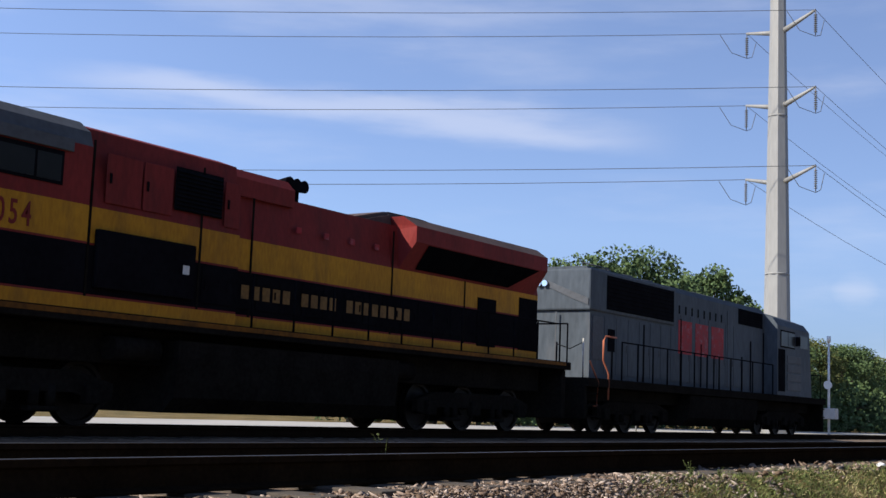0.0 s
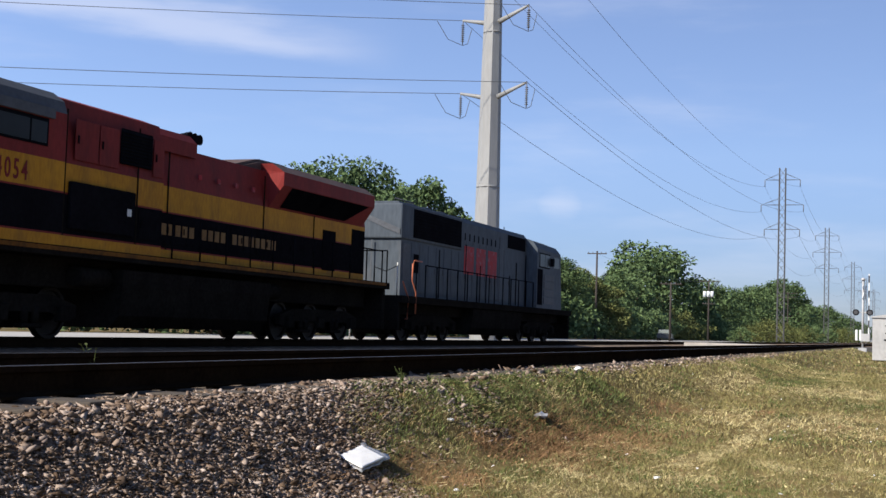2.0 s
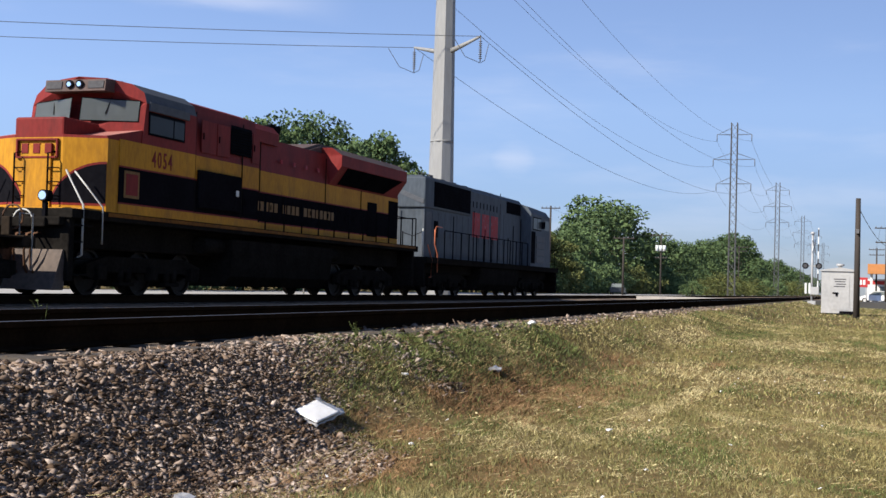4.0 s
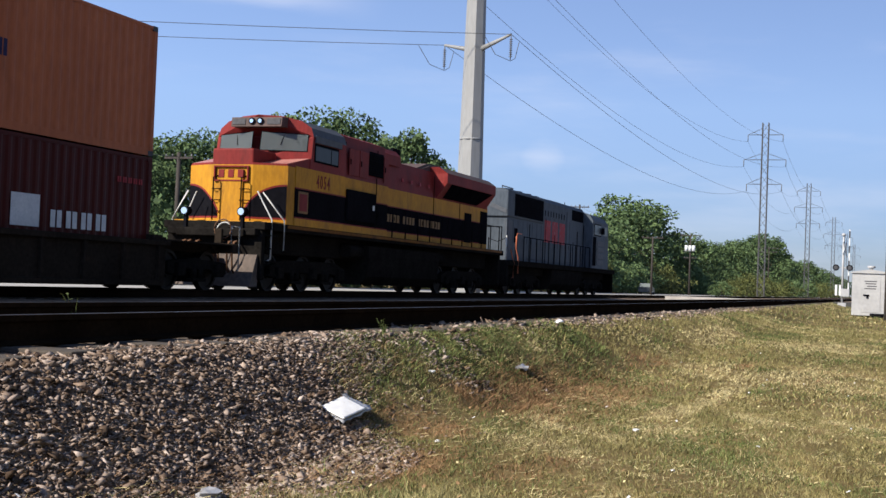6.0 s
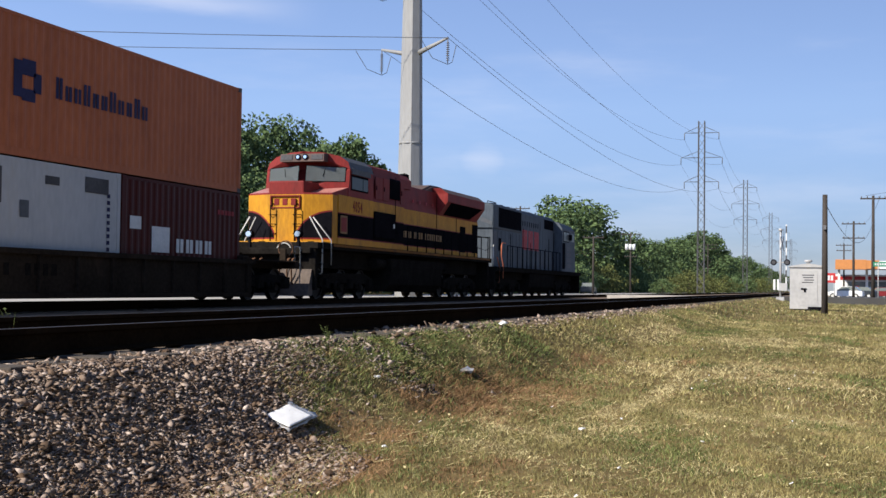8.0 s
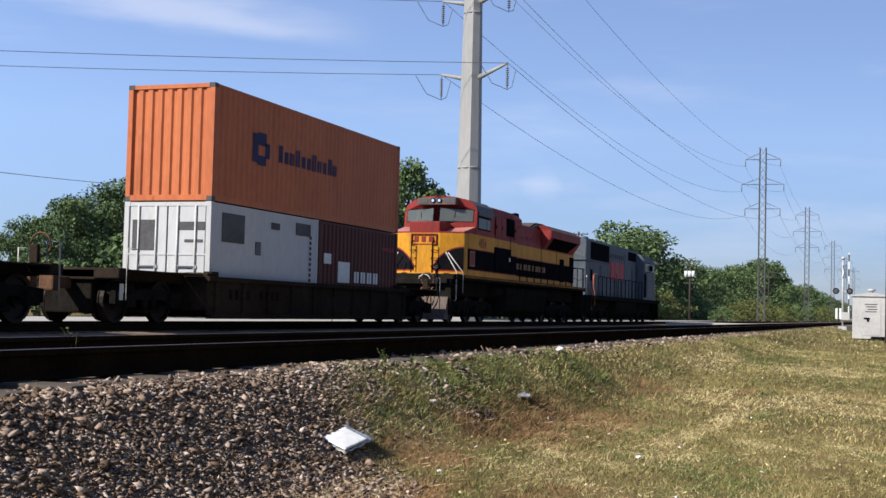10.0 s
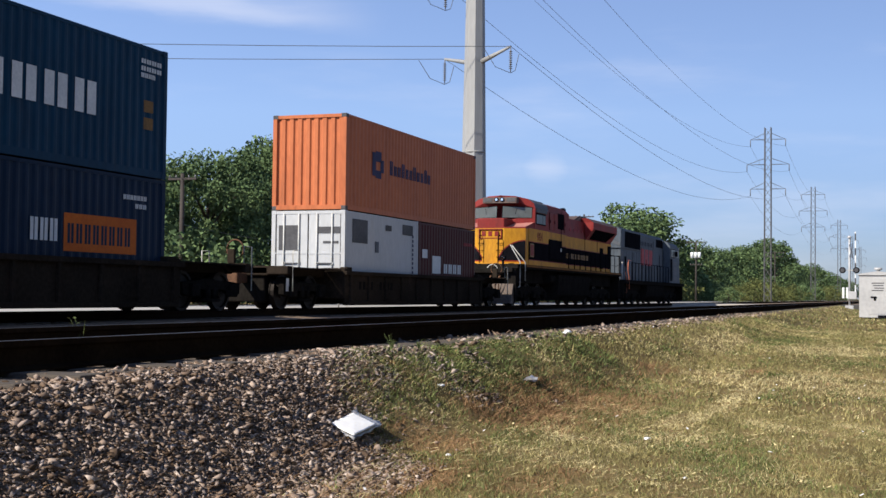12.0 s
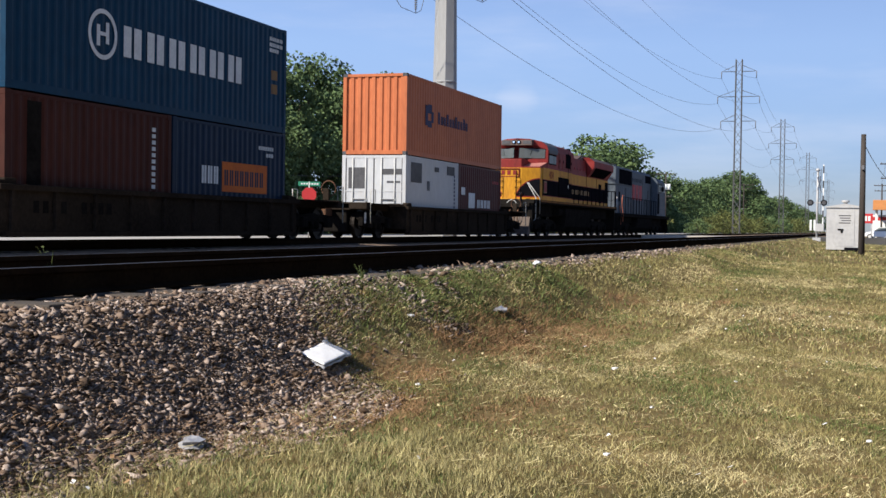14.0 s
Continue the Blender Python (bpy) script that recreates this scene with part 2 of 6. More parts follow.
def ground_z(x, y):
    """Height of the ground sheet."""
    far = smooth(9, 40, x)
    crest, foot = 3.95, 2.95 - 0.6 * far
    low = -0.56 + 0.26 * far
    if y >= 17.5:
        z = -0.19 - 0.16 * smooth(18.6, 20.5, y)
    elif y >= 14.2:
        z = -0.30 + 0.11 * smooth(14.2, 15.2, y)
    elif y >= 7.0:
        z = -0.014 - 0.286 * smooth(7.0, 8.4, y)
    elif y >= crest:
        z = -0.014
    elif y >= foot:
        u = (y - foot) / (crest - foot)
        z = low + (-0.014 - low) * (0.6 * u + 0.4 * u * u * (3 - 2 * u))
    else:
        z = low - 0.085 * min(foot - y, 4.0) * (1 - 0.7 * far)
    near = max(0.0, 1 - math.hypot(x - 10, y) / 60)
    return z + near * (0.035 * noise.noise((x * 0.5, y * 0.5, 0)) + 0.015 * noise.noise((x * 1.9, y * 1.9, 3)))


def axis_steps(stops):
    out = [stops[0][0]]
    for (a, step), (b, _) in zip(stops, stops[1:]):
        k = max(1, round((b - a) / step))
        out += [a + (b - a) * (i + 1) / k for i in range(k)]
    return out


def build_ground():
    xs = axis_steps([(-900, 80), (-60, 6), (-6, 0.15), (22, 1.0), (80, 8), (400, 100), (4200, 1)])
    ys = axis_steps([(-900, 80), (-40, 4), (-8, 0.3), (2.2, 0.08), (4.6, 0.3), (9, 0.6), (22, 4), (60, 40), (3000, 1)])
    verts = [(x, y, ground_z(x, y)) for y in ys for x in xs]
    w = len(xs)
    faces = [(j * w + i, j * w + i + 1, (j + 1) * w + i + 1, (j + 1) * w + i) for j in range(len(ys) - 1) for i in range(w - 1)]
    index = []
    for j in range(len(ys) - 1):
        for i in range(w - 1):
            x, y = (xs[i] + xs[i + 1]) / 2, (ys[j] + ys[j + 1]) / 2
            index.append(1 if in_ballast(x, y) else 0)
    g = raw_mesh("ground", verts, faces, [M_soil, M_bed], smooth=True, index=index)
    tagged(g, "dry mown grass ground with grey ballast along the tracks", "ground", kind="structure")


def ballast_edge(x):
    """The y at which the ballast gives way to grass, on the camera's side."""
    wob = math.sin(x * 1.7) + 0.7 * math.sin(x * 4.1 + 1)
    return 2.76 + 1.17 * smooth(6.0, 9.5, x + 0.15 * wob) + 0.4 * (1 - smooth(3.4, 5.4, x)) - 0.1 * smooth(12, 30, x) + 0.05 * wob


def in_ballast(x, y):
    return ballast_edge(x) < y < 20.0


def rail_outline(z):
    return [(-0.07, z - 0.17), (0.07, z - 0.17), (0.07, z - 0.158), (0.012, z - 0.14), (0.012, z - 0.045), (0.036, z - 0.034), (0.036, z - 0.003), (0.032, z), (-0.032, z), (-0.036, z - 0.003), (-0.036, z - 0.034), (-0.012, z - 0.045), (-0.012, z - 0.14), (-0.07, z - 0.158)]


def build_track(name, yc, z, label):
    track = empty(name, pose(0, yc, 0))
    tagged(track, label, "railway track", kind="structure")
    for side in (-1, 1):
        o = [(side * GAUGE / 2 + a, b) for a, b in rail_outline(z)]
        bm = prism(o, "x", -120, 900)
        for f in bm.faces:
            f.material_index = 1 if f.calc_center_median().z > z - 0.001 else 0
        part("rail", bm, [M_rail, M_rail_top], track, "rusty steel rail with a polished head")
    return track


def build_tracks():
    near = build_track("track_near", NEAR_Y, NEAR_Z, "empty railway track with rusty rails on wooden ties")
    far = build_track("track_far", TRACK_Y, 0.0, "railway track that carries the freight train")
    me = None
    for track, z, x0, k in ((near, NEAR_Z - 0.165, 0.0, 150), (far, -0.165, -4.0, 150)):
        for i in range(k):
            if me is None:
                bm = box(-0.115, 0.115, -1.3, 1.3, -0.17, 0.0, 0.012)
                tie = part("tie", bm, M_tie, track)
                me = tie.data
            else:
                tie = new("tie", me)
                tie.parent = track
            tie.matrix_basis = pose(x0 + i * 0.52 + random.uniform(-0.03, 0.03), random.uniform(-0.04, 0.04), z - random.uniform(0, 0.012), 0, 0, random.uniform(-1.2, 1.2))
    road = part("road", box(-400, 900, 27.0, 36.0, -0.7, -0.27), M_concrete)
    tagged(road, "pale concrete road beyond the tracks", "road", kind="structure")


build_ground()
build_tracks()


# ---- the train ----
M_orange = mat("container_orange", (0.49, 0.155, 0.066), (0.37, 0.113, 0.05), 0.5, fine=9, coarse=0.9, dirt=(0.22, 0.08, 0.04), dirt_amount=0.12, stretch=(1, 1, 0.35), spec=0.08)
M_blue = mat("container_blue", (0.007, 0.045, 0.092), (0.005, 0.03, 0.064), 0.5, fine=9, coarse=0.9, dirt=(0.03, 0.04, 0.055), dirt_amount=0.15, stretch=(1, 1, 0.35), spec=0.08)
M_navy = mat("container_navy", (0.010, 0.026, 0.058), (0.007, 0.018, 0.04), 0.5, fine=9, coarse=0.9, dirt=(0.03, 0.035, 0.05), dirt_amount=0.15, stretch=(1, 1, 0.35), spec=0.08)
M_brown = mat("container_brown", (0.07, 0.022, 0.015), (0.045, 0.015, 0.011), 0.6, fine=9, coarse=0.9, dirt=(0.06, 0.03, 0.02), dirt_amount=0.2, stretch=(1, 1, 0.35), spec=0.08)
M_maroon = mat("container_maroon", (0.075, 0.013, 0.011), (0.054, 0.0095, 0.0085), 0.5, fine=9, coarse=0.9, dirt=(0.06, 0.02, 0.015), dirt_amount=0.15, stretch=(1, 1, 0.35), spec=0.08)
M_white = mat("container_white", (0.48, 0.49, 0.495), (0.40, 0.41, 0.42), 0.5, fine=9, coarse=0.9, dirt=(0.45, 0.40, 0.33), dirt_amount=0.1, stretch=(1, 1, 0.35), spec=0.08)
M_patch = mat("paint_patch_grey", (0.10, 0.10, 0.105), (0.06, 0.06, 0.065), 0.6, fine=14, coarse=2, spec=0.08)
M_lettw = mat("lettering_white", (0.74, 0.75, 0.74), (0.58, 0.6, 0.6), 0.55, fine=16, coarse=2, spec=0.08)
M_letto = mat("lettering_orange", (0.62, 0.15, 0.02), (0.5, 0.11, 0.02), 0.55, fine=16, coarse=2, spec=0.08)
M_lettb = mat("lettering_dark_blue", (0.03, 0.03, 0.09), (0.02, 0.02, 0.06), 0.55, fine=16, coarse=2, spec=0.08)
M_lettr = mat("lettering_faded_red", (0.42, 0.03, 0.035), (0.26, 0.05, 0.06), 0.6, fine=7, coarse=2, dirt=(0.26, 0.28, 0.31), dirt_amount=0.25, spec=0.08)
M_lettg = mat("lettering_gold", (0.27, 0.15, 0.05), (0.15, 0.082, 0.03), 0.5, fine=16, coarse=2, spec=0.08)
M_red = mat("loco_red", (0.235, 0.032, 0.029), (0.15, 0.023, 0.021), 0.6, fine=10, coarse=0.7, dirt=(0.075, 0.026, 0.024), dirt_amount=0.35, stretch=(1.6, 1.6, 0.5), spec=0.08)
M_yellow = mat("loco_yellow", (0.56, 0.27, 0.024), (0.37, 0.165, 0.018), 0.6, fine=10, coarse=0.7, dirt=(0.17, 0.085, 0.03), dirt_amount=0.35, stretch=(1.6, 1.6, 0.5), spec=0.08)
M_black = mat("loco_black", (0.011, 0.011, 0.014), (0.006, 0.006, 0.008), 0.5, fine=10, coarse=0.8, spec=0.0)
M_grey = mat("loco_grey", (0.095, 0.114, 0.136), (0.058, 0.07, 0.085), 0.65, fine=8, coarse=0.7, dirt=(0.13, 0.13, 0.135), dirt_amount=0.2, stretch=(1, 1, 0.3), spec=0.08)
M_greyroof = mat("loco_roof_grey", (0.11, 0.12, 0.135), (0.08, 0.085, 0.095), 0.6, fine=10, coarse=1, spec=0.08)
M_under = mat("underframe_black", (0.02, 0.018, 0.016), (0.009, 0.008, 0.0075), 0.75, fine=12, coarse=1.5, bump=0.3, spec=0.0)
M_rusty = mat("coupler_rust", (0.16, 0.085, 0.05), (0.07, 0.04, 0.028), 0.8, fine=20, coarse=4, bump=0.3, spec=0.08)
M_grille = mat("grille_dark", (0.012, 0.013, 0.016), (0.006, 0.006, 0.008), 0.7, fine=30, coarse=2, spec=0.0)
M_galv = mat("handrail_pale", (0.55, 0.55, 0.52), (0.42, 0.42, 0.40), 0.5, fine=20, coarse=4)
M_orail = mat("handrail_orange", (0.52, 0.17, 0.09), (0.36, 0.12, 0.07), 0.5, fine=20, coarse=4, spec=0.08)
M_wheel = mat("wheel_steel", (0.028, 0.024, 0.022), (0.015, 0.013, 0.012), 0.6, metal=0.6, fine=15, coarse=3, spec=0.08)
M_well = mat("well_car_paint", (0.038, 0.029, 0.022), (0.019, 0.015, 0.012), 0.75, fine=12, coarse=0.8, dirt=(0.07, 0.047, 0.034), dirt_amount=0.2, spec=0.0)
M_chrome = mat("lamp_chrome", (0.85, 0.85, 0.85), (0.7, 0.7, 0.7), 0.12, metal=1.0)
M_plow = mat("plow_worn", (0.14, 0.105, 0.085), (0.06, 0.045, 0.038), 0.8, fine=9, coarse=2)
M_sill = mat("sill_dirty_yellow", (0.26, 0.105, 0.018), (0.10, 0.045, 0.014), 0.7, fine=8, coarse=0.8, dirt=(0.04, 0.025, 0.015), dirt_amount=0.3, spec=0.05)
# pale pink for the nose top: the sun's glare put into the red
M_red_glare = mat("red_with_sun_glare", (0.52, 0.24, 0.20), (0.38, 0.13, 0.11), 0.45, fine=9, coarse=1.2, spec=0.4)
# roof grey-brown: soot, with the sky's sheen mixed into the colour
M_soot_sheen = mat("soot_and_sheen_roof", (0.125, 0.085, 0.075), (0.07, 0.05, 0.045), 0.7, fine=9, coarse=0.8, dirt=(0.05, 0.045, 0.042), dirt_amount=0.3, spec=0.2)
M_pane = mat("side_glass", (0.02, 0.022, 0.025), (0.014, 0.016, 0.018), 0.3, fine=3, coarse=1, spec=0.12)
# glass whose pale grey-green base stands in for reflected sky
M_glass = bpy.data.materials.new("sky_toned_glass")
M_glass.use_nodes = True
_g = M_glass.node_tree.nodes["Principled BSDF"]
_g.inputs["Base Color"].default_value, _g.inputs["Roughness"].default_value = (0.17, 0.19, 0.18, 1), 0.1
_g.inputs["Specular IOR Level"].default_value = 0.5

TRAVEL = ((0.0, -8.81), (0.5, -7.08), (1.0, -5.36), (1.5, -3.63), (2.0, -1.91), (2.5, -0.20), (3.0, 1.52), (3.2, 2.21), (5.3, 9.56), (5.5, 10.27), (6.0, 12.07), (6.5, 13.89), (7.0, 15.76), (7.5, 17.64), (8.0, 19.52), (8.5, 21.40), (8.7, 22.14), (10.8, 29.85), (11.0, 30.60), (11.5, 32.50), (12.0, 34.43), (12.5, 36.36), (13.0, 38.28), (13.5, 40.22), (14.0, 42.19))


def S(t):
    """How far the train has come at t seconds."""
    return float(np.interp(t, [a for a, _ in TRAVEL], [b for _, b in TRAVEL]))


MOVERS, WHEELSETS, CENTRE = [], [], {}


def rolling(name, xc, label, category, group="freight train"):
    """A thing that rides on the track; xc is where its base lies along the train."""
    e = empty(name, pose(S(0) + xc, TRACK_Y, 0), label, category, group)
    MOVERS.append((e, xc))
    CENTRE[e.name] = xc
    return e


def tpart(name, bm, material, parent, label=""):
    """A part given in the train's own lengths, hung under its thing (or under a part of it)."""
    if parent.parent and parent.parent.parent:
        parent = parent.parent
    top = parent.parent or parent
    bmesh.ops.translate(bm, verts=bm.verts, vec=(-CENTRE[top.name], 0, 0))
    return part(name, bm, material, parent, label)


def tletters(name, text, size, material, parent, x, y, z, stretch=1.0, bold=0.0):
    top = parent.parent or parent
    m = Matrix.Translation((x - CENTRE[top.name], y, z)) @ pose(0, 0, 0, 90, 0, 0)
    return lettering(name, text, size, material, parent, m, stretch=stretch, bold=bold)


def wheelset(parent, x, r=0.5, gauge=1.5):
    """Two flanged wheels on an axle, at an axle's place; it turns as the train rolls."""
    bm = bmesh.new()
    for s in (-1, 1):
        prof = [(0.0, -0.07), (0.16, -0.07), (0.18, -0.02), (r - 0.09, -0.015), (r - 0.07, -0.06), (r, -0.06), (r, 0.05), (r + 0.025, 0.055), (r + 0.025, 0.075), (r - 0.08, 0.075), (r - 0.1, 0.02), (0.15, 0.03), (0.0, 0.03)]
        k, rings = 24, []
        for j in range(k):
            a = 2 * math.pi * j / k
            rings.append([bm.verts.new((q * math.cos(a), s * (gauge / 2 - w), q * math.sin(a))) for q, w in prof[1:-1]])
        for j in range(k):
            u, v = rings[j], rings[(j + 1) % k]
            for i in range(len(u) - 1):
                bm.faces.new((u[i], u[i + 1], v[i + 1], v[i]))
        for i in (0, -1):
            bm.faces.new([q[i] for q in rings])
    add_tube(bm, [(0, -gauge / 2, 0), (0, gauge / 2, 0)], 0.085, 10)
    bmesh.ops.recalc_face_normals(bm, faces=bm.faces)
    ob = part("wheelset", bm, M_wheel, parent)
    top = parent.parent or parent
    ob.matrix_basis = pose(x - CENTRE[top.name], 0, r)
    WHEELSETS.append((ob, x - CENTRE[top.name], r))
    return ob


def truck(parent, xc, axles, r=0.5, big=True):
    """A bogie: side frames with axle boxes and springs, and its wheelsets."""
    bm = bmesh.new()
    a, b = axles[0], axles[-1]
    for s in (-1, 1):
        y0, y1 = sorted((s * 0.95, s * 1.1))
        add_prism(bm, [(xc + a - 0.45, 0.42), (xc + a - 0.45, 0.68), (xc + a + 0.3, 0.86 if big else 0.74), (xc + b - 0.3, 0.86 if big else 0.74), (xc + b + 0.45, 0.68), (xc + b + 0.45, 0.42), (xc + b + 0.2, 0.36), (xc + b - 0.35, 0.52), (xc + a + 0.35, 0.52), (xc + a - 0.2, 0.36)], "y", y0, y1)
        for q in axles:
            add_box(bm, xc + q - 0.17, xc + q + 0.17, s * 1.13 - 0.09, s * 1.13 + 0.09, 0.34, 0.66, 0.03)
        for q in [(u + v) / 2 for u, v in zip(axles, axles[1:])]:
            for dx in (-0.16, 0.16):
                add_tube(bm, [(xc + q + dx, s * 1.06, 0.3), (xc + q + dx, s * 1.06, 0.62)], 0.09, 8)
            add_box(bm, xc + q - 0.3, xc + q + 0.3, s * 1.06 - 0.1, s * 1.06 + 0.1, 0.22, 0.3, 0.02)
    add_box(bm, xc - 0.3, xc + 0.3, -1.0, 1.0, 0.5, 0.78, 0.03)
    add_box(bm, xc + a - 0.6, xc + b + 0.6, -0.6, 0.6, 0.2, 1.0, 0.05)
    t = tpart("truck", bm, M_under, parent)
    for q in axles:
        wheelset(t, xc + q, r)
    return t


def banded(outline, levels, cap):
    """Upright walls over an outline in x and y; levels are (z, colour above it); the last level is the top."""
    bm = bmesh.new()
    rings = [[bm.verts.new((x, y, z)) for x, y in outline] for z, _ in levels]
    k = len(outline)
    for i in range(len(levels) - 1):
        for j in range(k):
            bm.faces.new((rings[i][j], rings[i][(j + 1) % k], rings[i + 1][(j + 1) % k], rings[i + 1][j])).material_index = levels[i][1]
    bm.faces.new(rings[-1]).material_index = cap
    bm.faces.new(rings[0][::-1]).material_index = levels[0][1]
    bmesh.ops.recalc_face_normals(bm, faces=bm.faces)
    return bm


def rect(x0, x1, h):
    return [(x0, -h), (x1, -h), (x1, h), (x0, h)]


def louvres(x0, x1, z0, z1, y, step, deep=0.03, upright=False):
    """Rows of slats in front of a wall on the side y."""
    bm = bmesh.new()
    s = -1 if y < 0 else 1
    if upright:
        x = x0
        while x < x1 - step * 0.4:
            add_box(bm, x, x + step * 0.45, min(y, y + s * deep), max(y, y + s * deep), z0, z1)
            x += step
    else:
        z = z0
        while z < z1 - step * 0.4:
            add_prism(bm, [(y, z), (y + s * deep, z), (y, z + step * 0.8)], "x", x0, x1)
            z += step
    return bm


def plate(x0, x1, z0, z1, y, thick=0.006, bevel=0.0):
    """A flat panel set on a wall at y, on the side away from the centre line."""
    s = -1 if y < 0 else 1
    return box(x0, x1, min(y, y + s * thick), max(y, y + s * thick), z0, z1, bevel)


def coupler(parent, x, way):
    bm = bmesh.new()
    add_box(bm, min(x, x + way * 0.75), max(x, x + way * 0.75), -0.1, 0.1, 0.72, 0.98, 0.03)
    add_box(bm, min(x + way * 0.55, x + way * 0.8), max(x + way * 0.55, x + way * 0.8), -0.22, 0.16, 0.66, 1.04, 0.05)
    return tpart("coupler", bm, M_rusty, parent, "rusty steel coupler")


def stanchions(parent, x0, x1, step, y, z0, z1, material):
    """Upright handrail posts along one side, and the rail on top."""
    k = round((x1 - x0) / step)
    for i in range(k + 1):
        x = x0 + (x1 - x0) * i / k
        tpart("stanchion", tube([(x, y, z0), (x, y, z1)], 0.024, 6), material, parent)
    tpart("handrail", tube([(x0, y, z1), (x1, y, z1)], 0.02, 6), material, parent)


def build_red_locomotive():
    loco = rolling("locomotive", 27.5, "red, yellow and black diesel locomotive with its nose towards the wagons", "locomotive")
    skin = [M_black, M_yellow, M_red, M_soot_sheen, M_red_glare]
    RIM = 0.035
    levels = [(1.80, 1), (2.0, 2), (2.0 + RIM, 0), (2.80, 2), (2.80 + RIM, 1), (3.40, 2)]
    # main sill and deck
    bm = box(17.1, 38.2, -1.5, 1.5, 1.60, 1.80, 0.02)
    deck = tpart("deck", bm, M_under, loco)
    for y in (-1.5, 1.5):
        tpart("sill_stripe", plate(18.4, 37.9, 1.70, 1.78, y, 0.008), M_sill, deck, "dull brownish yellow sill stripe")
    # nose, angled at both corners
    def front_x(y):
        return 17.95 + 0.37 * max(0.0, abs(y) - 0.62) / 0.86
    nose_out = [(17.95, -0.62), (18.32, -1.48), (19.75, -1.48), (19.75, 1.48), (18.32, 1.48), (17.95, 0.62)]
    # the top (colour 4) is painted pale, as if glaring in the sun
    bm = banded(nose_out, [(1.80, 1), (1.95, 1), (3.36, 2), (3.42, 2)], 4)
    for v in bm.verts:
        if v.co.z > 3.4 and v.co.x > 19:
            v.co.z += 0.30
        elif v.co.z > 3.4:
            v.co.y *= 0.97
    nose = tpart("nose", bm, skin, loco, "bright yellow nose with a red top")
    # dark curved flashes that sweep up to the corners
    for s in (-1, 1):
        for name, grow, mtl, off in (("flash_edge", 0.05, M_red, 0.004), ("flash", 0.0, M_black, 0.009)):
            bm, cols = bmesh.new(), []
            for y in [0.36 - grow + (1.47 - 0.36 + grow) * (i / 14) for i in range(15)]:
                u = max(0.0, min(1.0, (y - 0.36 + grow) / (1.11 + grow)))
                z = 1.97 + (0.84 + grow) * (1 - (1 - u) ** 2.1) ** 0.75
                cols.append([bm.verts.new((front_x(y) - off, s * y, q)) for q in (1.97 - grow, max(z, 1.975 - grow))])
            for p, q in zip(cols, cols[1:]):
                bm.faces.new((p[0], q[0], q[1], p[1]))
            bmesh.ops.recalc_face_normals(bm, faces=bm.faces)
            bmesh.ops.solidify(bm, geom=bm.faces[:], thickness=0.003)
            tpart(name, bm, mtl, nose)
    bm = box(17.90, 17.952, -0.36, 0.36, 1.84, 3.2, 0.012)
    tpart("nose_door", bm, M_yellow, nose)
    bm = box(17.96, 19.3, -0.62, 0.62, 3.34, 3.80, 0.05)
    tpart("sand_box", bm, M_red, nose, "red box above the nose")
    # framed mark of three plain blocks
    for y0, y1, z0, z1 in ((-0.52, 0.52, 3.29, 3.325), (-0.52, 0.52, 2.91, 2.945), (-0.52, -0.485, 2.945, 3.29), (0.485, 0.52, 2.945, 3.29)):
        tpart("mark_frame", box(17.884, 17.95, y0, y1, z0, z1), M_red, nose)
    for y in (-0.29, 0.0, 0.29):
        tpart("mark_block", box(17.884, 17.95, y - 0.085, y + 0.085, 3.01, 3.22, 0.006), M_red, nose)
    for y in (-0.42, 0.42):
        for z in (2.1, 2.4, 2.7):
            tpart("grab_iron", tube([(17.95, y - 0.12, z), (17.86, y - 0.12, z), (17.86, y + 0.12, z), (17.95, y + 0.12, z)], 0.014, 6), M_black, nose)
        tpart("handrail_post", tube([(17.72, y, 1.8), (17.72, y, 3.0), (17.95, y, 3.05)], 0.022, 6), M_black, nose)
    # cab
    section = [(-1.5, 3.40), (-1.5, 4.32), (-1.42, 4.56), (-1.15, 4.75), (-0.6, 4.87), (0.0, 4.89), (0.6, 4.87), (1.15, 4.75), (1.42, 4.56), (1.5, 4.32), (1.5, 3.40)]
    section.insert(0, (0.0, 3.40))
    bm = prism(section, "x", 18.95, 22.0)
    for v in bm.verts:
        if v.co.x < 19.5:
            v.co.x += 0.14 + 0.16 * (v.co.z - 3.4) + 0.345 * abs(v.co.y)
    for f in bm.faces:
        c = f.calc_center_median()
        f.material_index = 1 if (4.36 < c.z and 19.9 < c.x < 21.9 and f.normal.z > 0.2) else 0
    cab = tpart("cab", bm, [M_red, M_greyroof], loco, "red cab with a grey roof")
    tpart("cab_lower_side", banded(rect(18.75, 22.0, 1.50), levels, 2), skin, loco)
    for y in (-1.5, 1.5):
        tpart("sun_shade", plate(19.85, 21.6, 4.16, 4.36, y, 0.05, 0.01), M_greyroof, cab, "grey metal sun shade")
        win = tpart("window_frame", plate(19.85, 21.45, 3.62, 4.14, y, 0.016), M_black, cab)
        for x0, x1 in ((19.9, 20.9), (20.95, 21.4)):
            tpart("side_pane", plate(x0, x1, 3.67, 4.07, y * 1.0108, 0.005), M_pane, win)
        s = -1 if y < 0 else 1
        tpart("herald", plate(18.95, 19.55, 2.15, 2.74, y, 0.008), M_lettg, cab, "faded gold plate")
        tpart("herald_field", plate(19.01, 19.49, 2.21, 2.68, y * 1.0056, 0.006), M_red, cab)
    for i, digit in enumerate("4054"):
        tletters("road_digit", digit, 0.52, M_red, cab, 20.05 + i * 0.235, -1.507, 2.92, stretch=0.66, bold=0.006)
